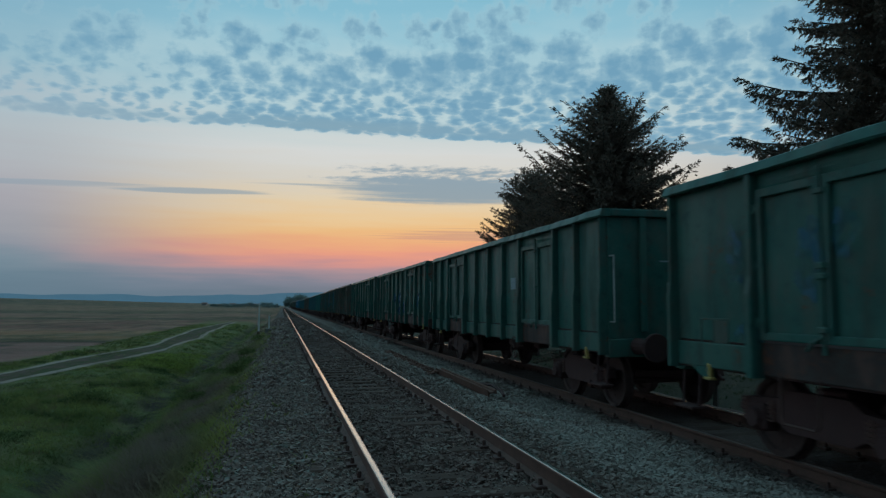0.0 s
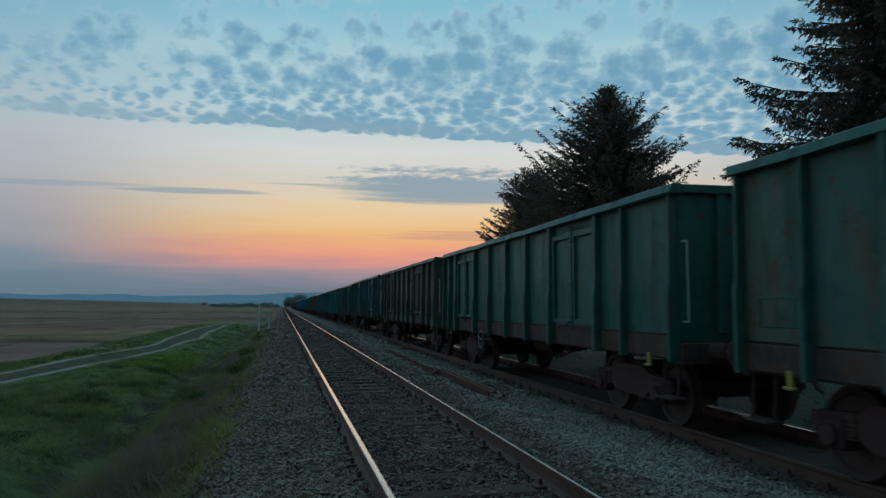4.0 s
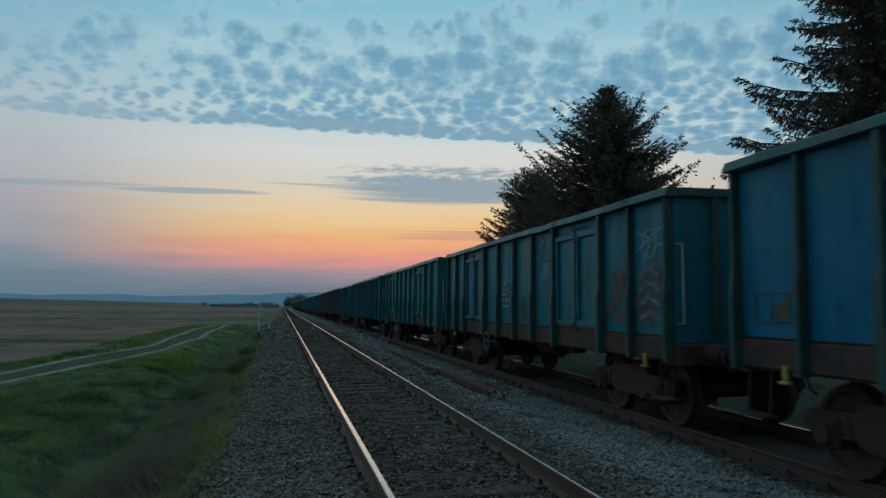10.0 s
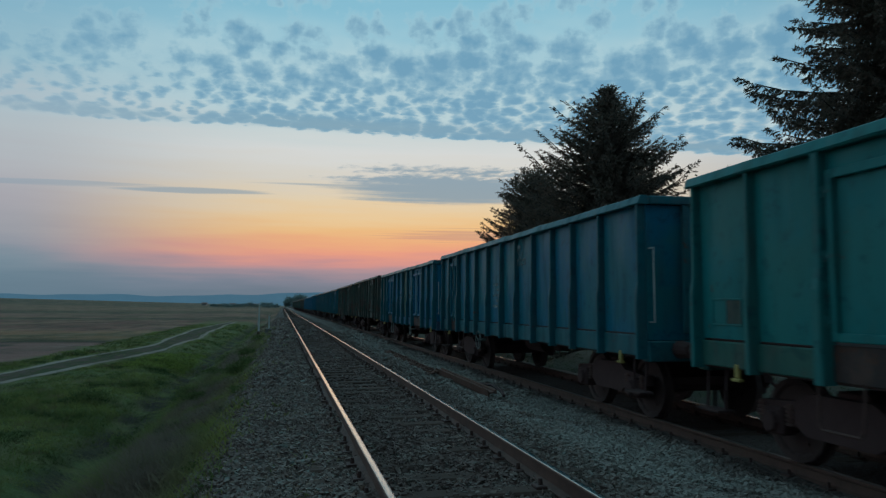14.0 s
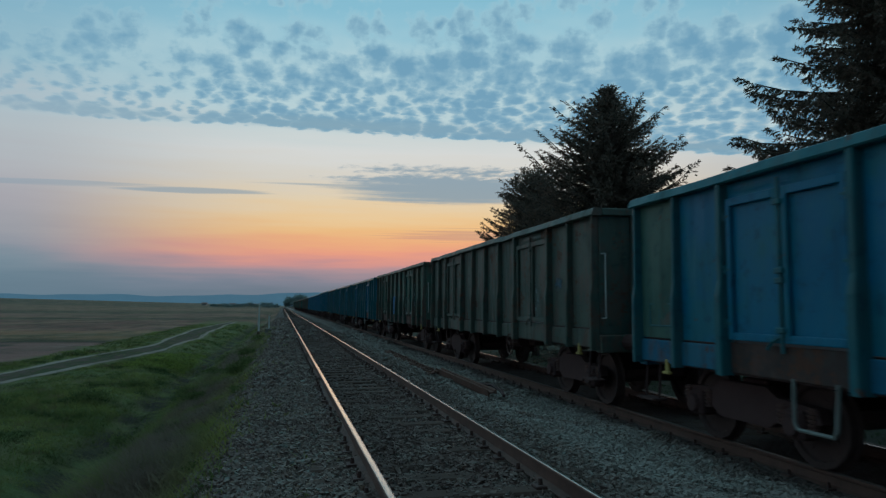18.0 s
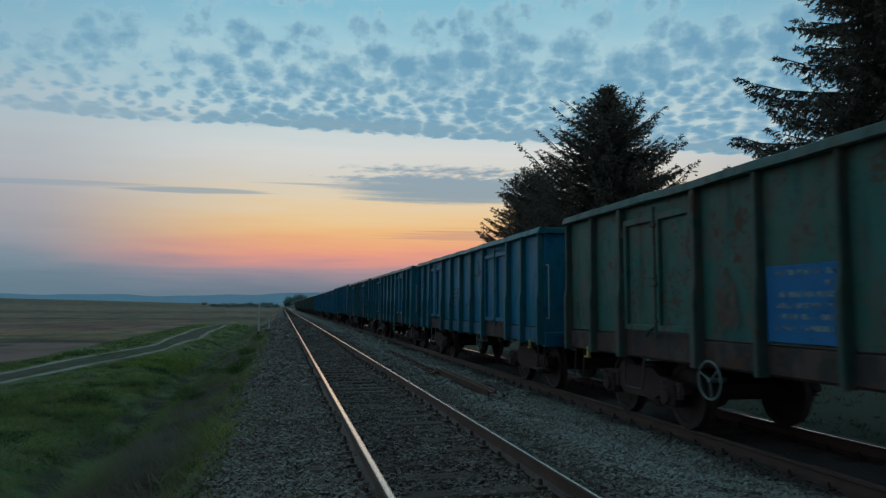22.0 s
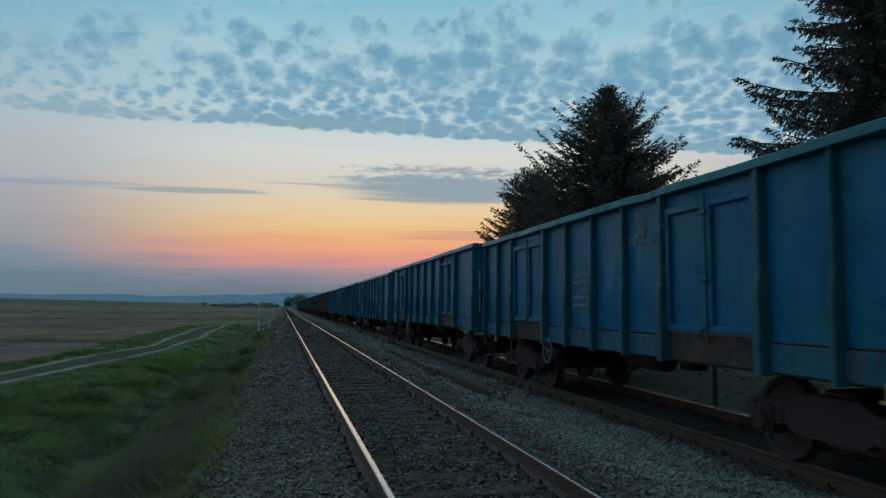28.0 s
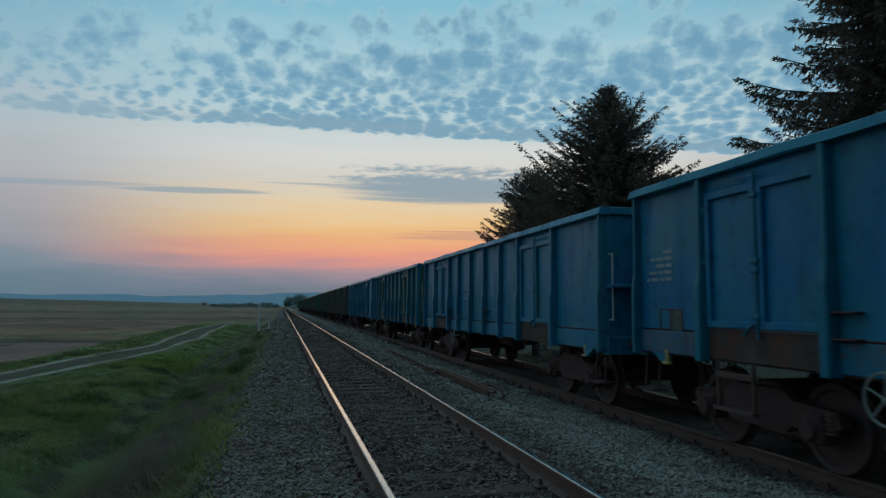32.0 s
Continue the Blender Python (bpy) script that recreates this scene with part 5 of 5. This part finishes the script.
tagmark(4, "graffiti", lambda: bars_shape(PX - 0.008, hA - 0.9, hA - 0.16, 2.2, 2.4, 2, 23), MARK_DIM, "white sprayed lines")
tagmark(4, "graffiti", lambda: stroke_shape(PX, [[(hA - 7.74, 2.63), (hA - 8.61, 2.68)]], 0.05), SPRAY_RED, "faded red sprayed bar")


def heap(k, d, size):
    """A heap of bulk load that shows over the rim."""
    r = random.Random(k)
    o = Shape()
    for _ in range(60):
        u, v_ = r.uniform(-1, 1), r.uniform(-1, 1)
        z = RIM + 0.12 + 0.16 * (1 - u * u) * (1 - v_ * v_) + r.uniform(-0.05, 0.03)
        a = r.uniform(0.06, 0.13)
        o.rod((1.0 * v_ - a, hA - d + size * u, z), (1.0 * v_ + a, hA - d + size * u + r.uniform(-0.1, 0.1), z + r.uniform(-0.04, 0.04)), a * 0.8, a * 0.5, 5)
    o.box(-SIDE + 0.04, SIDE - 0.04, hA - d - size, hA - d + size, 1.3, RIM + 0.1, 0.3)
    tagmark(k, "load", lambda: o, GRIME, "dark bulk load heaped over the rim")


heap(4, 11.4, 0.8)

# ---- trees ----
def conifer(name, x, y, height, profile, seed, n_whorl, per, twig, label, spread=(0.0, 0.0), thick=1.0, droop=0.0, lowest=0.10, fine=1.0, size=1.0, vary=0.6, lift=0.0):
    """A spruce: tapered trunk, whorled limbs and a crown of many needle-clad twigs. profile: radius by height share."""
    r = np.random.default_rng(seed)
    z0 = float(ground_z(x, y))
    t = empty(name, pose(x, y, z0), label, "tree", "spruce trees")
    trunk = Shape()
    for i in range(10):
        a, b = i / 10, (i + 1) / 10
        trunk.rod((0.1 * math.sin(3 * a), 0.06 * math.sin(5 * a), a * height), (0.1 * math.sin(3 * b), 0.06 * math.sin(5 * b), b * height), 0.02 + 0.022 * height * (1 - a) ** 1.2, 0.02 + 0.022 * height * (1 - b) ** 1.2, 8)
    part("trunk", lambda: trunk, BARK, t)
    hs, rs = zip(*profile)
    limbs = Shape()
    P, D, L, W = [], [], [], []
    for i in range(n_whorl):
        h = height * (lowest + (0.995 - lowest) * (i + r.uniform(0, 0.6)) / n_whorl)
        for j in range(per):
            az = 6.283 * (j + r.uniform(-0.35, 0.35)) / per + 1.7 * i
            reach = np.interp(h / height, hs, rs) * r.uniform(1.2 - vary, 1.2) * (1 + spread[0] * max(0, math.cos(az - spread[1])))
            reach = max(reach, 0.15)
            out = np.array([math.cos(az), math.sin(az), 0])
            rise = 0.44 * (h / height) ** 2 + r.uniform(-0.12, 0.26 + lift)
            u = np.linspace(0, 1, max(4, int(reach / 0.25)))
            pts = out[None] * (u * reach)[:, None]
            pts[:, 2] = h + reach * (rise * u - 0.5 * u ** 2 * (1 - h / height) + 0.34 * u ** 4 * (1.2 - h / height))
            side = np.array([-out[1], out[0], 0])
            pts += side[None] * (reach * 0.08 * np.sin(3 * u + r.uniform(0, 6)))[:, None]
            for a, b, ua in zip(pts[:-1:2], pts[2::2], u[::2]):
                limbs.rod(a, b, 0.012 + 0.012 * reach * (1 - ua), 0.010, 4)
            m = int(reach * 9.0 * twig * (0.4 if h < 4.0 else 1.0)) + 5  # branchlets on both sides of the limb
            k = np.clip((np.arange(m) + r.uniform(-0.3, 0.3, m)) / (m - 1), 0.10, 1.0)
            at = np.stack([np.interp(k, u, pts[:, c]) for c in range(3)], 1)
            sgn = np.where(np.arange(m) % 2 == 0, -1.0, 1.0)
            span = (0.14 + 0.24 * reach * (1.05 - k) * np.sqrt(k)) * r.uniform(0.55, 1.25, m)
            d = side[None] * (sgn * r.uniform(0.5, 0.95, m))[:, None] + out[None] * r.uniform(0.5, 1.0, m)[:, None]
            d[:, 2] += r.uniform(-0.25, 0.3 + 1.6 * lift, m) - droop * r.uniform(0.3, 1.0, m)
            d[k > 0.93] = out + np.array([0, 0, 0.25])
            d /= np.linalg.norm(d, axis=1)[:, None]
            steps = np.maximum(4, (span / 0.045 * fine).astype(int))
            who = np.repeat(np.arange(m), steps)  # each branchlet carries short needle sprays
            f = r.uniform(0.0, 1.05, len(who))
            base = at[who] + d[who] * (span[who] * f)[:, None]
            base[:, 2] -= (0.10 + 0.5 * droop) * span[who] * f ** 2
            e = d[who] * 0.8 + r.normal(0, 0.55, (len(who), 3))
            e[:, 2] -= 0.10 + 0.7 * droop
            e /= np.linalg.norm(e, axis=1)[:, None]
            P.append(base), D.append(e), L.append(r.uniform(0.06, 0.15, len(who)) * size), W.append(thick * r.uniform(0.010, 0.020, len(who)))
    P, D, L, W = np.concatenate(P), np.concatenate(D), np.concatenate(L), np.concatenate(W)
    n = len(P)
    s = np.cross(D, r.normal(0, 1, (n, 3)))
    s /= np.linalg.norm(s, axis=1)[:, None] + 1e-9
    q = np.cross(D, s)
    v = np.stack([P + s * (1.25 * W)[:, None], P + D * L[:, None], P - s * (1.25 * W)[:, None] + q * (0.4 * W)[:, None]], 1).reshape(-1, 3)
    f = np.arange(3 * n).reshape(-1, 3)
    crown = raw("crown", v, f, NEEDLE)
    crown.parent = t
    part("branchwork", lambda: limbs, BARK, t)["kind"] = "stuff"
    return t


def leafy(name, x, y, z, rx, ry, rz, n, size, label, mat, seed, group=""):
    """A far bush or tree: a short trunk and a ragged cloud of leaf clumps."""
    r = np.random.default_rng(seed)
    t = empty(name, pose(x, y, z), label, "bush" if rz < 1.5 else "tree", group)
    part("trunk", lambda: Shape().rod((0, 0, -0.3), (0, 0, rz), min(0.06 * rz, 0.08 if rz < 4 else 1.0), 0.02 * rz, 6), BARK, t)
    lobes = r.normal(0, 1, (12, 3))
    lobes /= np.linalg.norm(lobes, axis=1)[:, None]
    lobes[:, 2] = np.abs(lobes[:, 2])
    c = lobes[r.integers(0, 12, n)] * r.uniform(0.25, 0.72, (n, 1)) + r.normal(0, 0.20, (n, 3))
    c = c * np.array([rx, ry, rz]) + np.array([0, 0, rz * (0.75 if rz > 3 else 0.35)])
    c[:, 2] = np.maximum(c[:, 2], 0.05)
    a, b = r.normal(0, 1, (n, 3)), r.normal(0, 1, (n, 3))
    a /= np.linalg.norm(a, axis=1)[:, None]
    b -= a * (a * b).sum(1)[:, None]
    b /= np.linalg.norm(b, axis=1)[:, None]
    s = size * r.uniform(0.5, 1.3, (n, 1))
    v = np.stack([c - a * s, c + b * s * 0.5, c + a * s, c - b * s * 0.5], 1).reshape(-1, 3)
    crown = raw("crown", v, np.arange(4 * n).reshape(-1, 4), mat)
    crown.parent = t
    return t


conifer("spruce_tree", 13.95, 28.8, 12.75, [(0, 3.9), (0.25, 4.0), (0.45, 3.75), (0.62, 2.9), (0.72, 2.3), (0.8, 1.8), (0.9, 0.85), (0.95, 0.4), (1, 0.06)], 3, 62, 11, 1.5, "tall broad dark spruce tree beside the railway", (0.12, radians(195)), 1.3, 0.10, 0.10, 1.7, 1.2, 0.5, 0.26)
conifer("spruce_tree", 14.9, 41.0, 11.0, [(0, 3.1), (0.3, 3.2), (0.55, 3.0), (0.8, 2.1), (0.92, 1.2), (1, 0.4)], 8, 46, 10, 1.5, "smaller dark spruce tree behind the railway", (0.0, 0.0), 1.7, 0.1, 0.10, 1.1, 1.4, 0.42, 0.26)
conifer("spruce_tree", 13.6, 12.7, 14.5, [(0, 2.9), (0.25, 3.4), (0.45, 3.4), (0.50, 3.15), (0.55, 2.6), (0.60, 2.3), (0.66, 2.2), (0.8, 1.5), (1, 0.3)], 12, 46, 11, 2.2, "tall spruce tree with drooping twigs close to the train", (0.0, 0.0), 1.0, 0.45, 0.22, 2.8, 0.9, 0.45)
leafy("young_tree", 12.4, 18.9, float(ground_z(12.4, 18.9)), 1.1, 1.1, 3.55, 5200, 0.07, "young leafy tree behind the train", LEAF, 4)

for wx, wy, wr, wh, sd in ((-1.35, 23.5, 0.5, 0.36, 51), (-1.2, 25.2, 0.45, 0.3, 52), (-2.2, 20.0, 0.4, 0.18, 53), (-3.0, 15.5, 0.35, 0.16, 54), (-1.5, 33.0, 0.6, 0.34, 58), (-0.95, 17.2, 0.3, 0.16, 59), (-0.8, 12.0, 0.22, 0.12, 60), (-1.25, 44.0, 0.7, 0.4, 61), (-0.9, 9.4, 0.25, 0.12, 62), (-5.0, 20.3, 0.75, 0.2, 63), (-4.5, 24.5, 0.6, 0.2, 64), (-2.6, 22.5, 0.5, 0.22, 65), (-2.3, 27.0, 0.6, 0.25, 66)):
    leafy("weed_clump", wx, wy, float(ground_z(wx, wy)), wr, wr, wh, 1100, 0.032, "low leafy weeds on the grassy railway bank", WEED, sd, "weeds on the bank")

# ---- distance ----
HILL, nt, b, co = material("haze_glow_hills", 1.0, 0.0, 0.0)
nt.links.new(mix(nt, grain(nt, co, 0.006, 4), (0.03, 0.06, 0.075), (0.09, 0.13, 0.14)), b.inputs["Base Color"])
# a bluish glow on the hills paints in the haze of distance
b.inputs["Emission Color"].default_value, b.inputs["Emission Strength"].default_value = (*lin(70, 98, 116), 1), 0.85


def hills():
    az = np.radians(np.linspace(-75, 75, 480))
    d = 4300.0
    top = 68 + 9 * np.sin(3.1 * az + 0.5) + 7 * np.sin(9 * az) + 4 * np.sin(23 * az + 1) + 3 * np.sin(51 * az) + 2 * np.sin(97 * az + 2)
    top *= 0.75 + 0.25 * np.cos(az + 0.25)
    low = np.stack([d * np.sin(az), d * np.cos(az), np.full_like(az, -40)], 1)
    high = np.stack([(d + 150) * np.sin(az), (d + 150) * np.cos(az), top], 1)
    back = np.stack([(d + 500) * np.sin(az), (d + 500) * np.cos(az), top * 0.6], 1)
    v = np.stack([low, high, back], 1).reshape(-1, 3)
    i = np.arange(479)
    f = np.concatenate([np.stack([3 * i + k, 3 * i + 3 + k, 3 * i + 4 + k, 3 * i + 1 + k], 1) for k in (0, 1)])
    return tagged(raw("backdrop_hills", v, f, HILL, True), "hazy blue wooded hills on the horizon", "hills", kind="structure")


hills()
# leaf colour made pale and bluish: distance haze painted into it
HAZE_LEAF = plain("hazy_far_leaves", (0.21, 0.28, 0.26), (0.30, 0.37, 0.34), 0.5, 0.9)
leafy("tree", 12.6, 560.0, -1.5, 7.0, 6, 7.2, 9000, 0.45, "round dark tree far beside the railway", HAZE_LEAF, 21, "far trees")
leafy("tree", 5.6, 570.0, -1.5, 5, 5, 5.6, 6000, 0.42, "round dark tree far beside the railway", HAZE_LEAF, 22, "far trees")
for i in range(12):
    px, py, hh = -4 - 5.2 * i + random.uniform(-2, 2), 640 + random.uniform(-30, 60), random.uniform(2.2, 3.3) * (1.0 if i < 10 else 0.7)
    leafy("bush", px, py, float(ground_z(px, py)), random.uniform(4.5, 7.0), hh, hh, 420, 0.5, "low dark bush on the field's far edge", HAZE_LEAF, 30 + i, "far bushes")

# tile colour lightened to carry some of the distance haze
ROOF = plain("roof_tiles", (0.20, 0.13, 0.115), (0.27, 0.18, 0.155), 2, 0.9)
PLASTER = plain("house_plaster", (0.35, 0.33, 0.30), (0.45, 0.43, 0.39), 1, 0.9)


def house(x, y, w, d, h):
    z = float(ground_z(x, y))
    t = empty("house", pose(x, y, z), "small pale house with a brown gable roof far off", "house", "far houses")
    part("wall", lambda: Shape().box(-w, w, -d, d, -0.5, h, 0.02), PLASTER, t)
    part("roof", lambda: Shape().prism([(-d - 0.4, h - 0.1), (0, h + d * 0.8), (d + 0.4, h - 0.1)], "x", -w - 0.4, w + 0.4), ROOF, t)
    for k in (-0.5, 0.0, 0.5):
        part("window", lambda: Shape().box(k * w - 0.5, k * w + 0.5, -d - 0.03, -d + 0.03, 1.2, 2.4, 0.01), GRIME, t)


house(-58, 900, 3.6, 2.4, 1.9)
house(-97, 960, 3.2, 2.2, 1.7)
house(-32, 930, 4.6, 2.5, 2.0)


# ---- posts beside the line ----
def marker_post(x, y, h, w, label, plate):
    z = float(ground_z(x, y))
    t = empty("marker_post", pose(x, y, z), label, "post", "lineside posts")
    part("post", lambda: Shape().rod((0, 0, -0.2), (0.03, 0, h), w, w * 0.85, 10), WHITE_POST, t)
    part("cap", lambda: Shape().rod((0.03, 0, h), (0.03, 0, h + 0.04), w * 1.25, w * 0.8, 10), WHITE_POST, t)
    if plate:
        part("base_block", lambda: Shape().box(-0.22, 0.22, -0.15, 0.15, -0.1, 0.5, 0.03), CONCRETE, t, "pale concrete foot")
    else:
        part("collar", lambda: Shape().rod((0, 0, 0.0), (0, 0, 0.3), w * 1.4, w * 1.3, 10), RUST, t)
    return t


marker_post(-1.84, 60.0, 2.42, 0.08, "tall thin white lineside post in the grass", False)
marker_post(-0.87, 50.0, 1.30, 0.06, "short white lineside post on a concrete foot", True)

# ---- an old rail and its base plates between the tracks ----
PLATE = plain("rusty_base_plate", (0.11, 0.055, 0.042), (0.18, 0.092, 0.07), 12, 0.9, 0.0, 0.4, 0.01, 0.15)
scrap = empty("scrap_rail", pose(3.62, 12.3, float(bed_z(3.62, 12.3)) + 0.03, 0, 0, -0.6), "rusty spare rail lying on the ballast with base plates along it", "rail")
part("rail", lambda: Shape().prism([(-0.07, 0.0), (-0.07, 0.012), (-0.012, 0.035), (-0.009, 0.12), (-0.036, 0.135), (-0.036, 0.17), (0.036, 0.17), (0.036, 0.135), (0.009, 0.12), (0.012, 0.035), (0.07, 0.012), (0.07, 0.0)], "y", 0, 4.6), PLATE, scrap, "rusty brown rail", at=pose(-0.05, 0, 0.055, 0, 78, 0))
part("bent_bar", lambda: Shape().pipe([(0.25, 1.6, 0.06), (0.3, 0.9, 0.10), (0.26, 0.2, 0.07), (0.2, -0.15, 0.03)], 0.03), GRIME, scrap, "dark bent iron bar")
for i in range(20):
    part("base_plate", lambda: Shape().box(-0.15, 0.15, -0.10, 0.10, 0.0, 0.035, 0.008).box(-0.09, -0.05, -0.09, 0.09, 0.035, 0.06, 0.006).box(0.05, 0.09, -0.09, 0.09, 0.035, 0.06, 0.006), PLATE, scrap, "", "plate", pose(-0.16 + random.gauss(0, 0.015), 4.35 + 0.43 * i, 0.01, random.gauss(0, 3), -12 + random.gauss(0, 3), random.gauss(0, 5)))

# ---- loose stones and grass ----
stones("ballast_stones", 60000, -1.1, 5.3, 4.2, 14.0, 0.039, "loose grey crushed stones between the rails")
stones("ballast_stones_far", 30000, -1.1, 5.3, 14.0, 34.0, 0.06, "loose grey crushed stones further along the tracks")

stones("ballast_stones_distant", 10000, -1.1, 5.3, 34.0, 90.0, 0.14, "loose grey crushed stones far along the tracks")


def grass(name, n, x0, x1, y0, y1, h, w, label, mat=None):
    """Upright blades in tufts."""
    m = n // 9
    tx, ty = rng.uniform(x0, x1, m), y0 + (y1 - y0) * rng.uniform(0, 1, m) ** 1.5
    keep = (rng.uniform(0, 1, m) < np.where(np.abs(tx + 3.45) < 0.4, 0.3, 1.0)) & (np.abs(tx - rut_x(ty, 0)) > 0.36) & (np.abs(tx - rut_x(ty, 1)) > 0.36)
    tx, ty = tx[keep], ty[keep]
    tall = (0.35 + 1.1 * (waves(0.9 * tx, 0.7 * ty) * 0.5 + 0.5) ** 2 + 0.4 * (waves(2.3 * tx + 1, 1.9 * ty) * 0.5 + 0.5)) * np.where(np.abs(tx - road_x(ty)) < 1.6, 0.6, 1.0)
    x, y, k = (np.repeat(a, 9) for a in (tx, ty, tall))
    n = len(x)
    x, y = x + rng.normal(0, 0.07, n), y + rng.normal(0, 0.07, n)
    a, lean = rng.uniform(0, 6.28, n), rng.uniform(0.9, 2.6, n)
    hh, ww = h * k * rng.uniform(0.4, 1.2, n), w * rng.uniform(0.6, 1.3, n)
    z = np.maximum(ground_z(x, y), np.where((x > -1.6) & (x < 9.4), bed_z(x, y), -9)) - 0.01
    c, s = np.cos(a), np.sin(a)
    p = lambda u, f, e: np.stack([x + c * lean * hh * f - s * ww * e, y + s * lean * hh * f + c * ww * e, z + hh * u], 1)
    v = np.stack([p(0, 0, -1), p(0, 0, 1), p(0.55, 0.3, 0.75), p(0.55, 0.3, -0.75), p(1, 1, 0.0)], 1).reshape(-1, 3)
    f = (np.array([(0, 1, 2), (0, 2, 3), (3, 2, 4)])[None] + 5 * np.arange(n)[:, None, None]).reshape(-1, 3)
    return tagged(raw(name, v, f, mat or BLADE), label, "grass", kind="stuff")


grass("grass", 200000, -12.0, -1.15, 7.0, 34.0, 0.075, 0.007, "dense dusky green grass on the embankment and meadow")
grass("grass_far", 60000, -11.0, -1.1, 30.0, 95.0, 0.10, 0.016, "green grass further along the embankment")
grass("fresh_grass", 9000, -6.2, -3.9, 31.0, 40.0, 0.11, 0.012, "bright yellow-green fresh grass beside the ditch", FRESH)
grass("tall_tufts", 14000, -10.5, -4.0, 7.5, 40.0, 0.19, 0.008, "scattered taller tufts of meadow grass")
grass("bank_weeds", 24000, -2.7, -1.2, 6.5, 40.0, 0.24, 0.006, "tall dry purple-brown weeds on the railway bank")
grass("ballast_weeds", 15000, -1.5, -0.6, 5.0, 60.0, 0.16, 0.008, "thin weeds at the edge of the ballast")
# these weeds take the darker leaf colour to stand for tree shade
grass("trackside_weeds", 9000, 9.3, 20.0, 7.0, 45.0, 0.14, 0.012, "low dark weeds on the ground behind the train", LEAF)
grass("track_weeds", 900, -0.9, 0.4, 5.0, 50.0, 0.12, 0.007, "sparse weeds growing through the ballast")


# ---- what moves ----
def run(t):
    """Metres that the train has rolled by t seconds; it slows down."""
    return 7.73889 * t - 0.0556147 * t ** 2 + 0.00127123 * t ** 3 - 1.93405e-5 * t ** 4


def motions():
    times = [2.0 * i for i in range(17)]
    for wg, y in TRAIN:
        walk(wg, [(t, pose(TRAIN_X, y - run(t), TRAIN_Z)) for t in times])
    steps = [i / 15 for i in range(481)]
    for ws, k in WHEELSETS:
        x, y, z = ws.location
        walk(ws, [(t, pose(x, y, z, math.degrees(run(t) / WHEEL_R))) for t in steps])
    walk(cloud_layer, [(0.0, pose(0, 0, CLOUD_H + EYE[2])), (32.0, pose(6.5, -11.0, CLOUD_H + EYE[2]))])


motions()
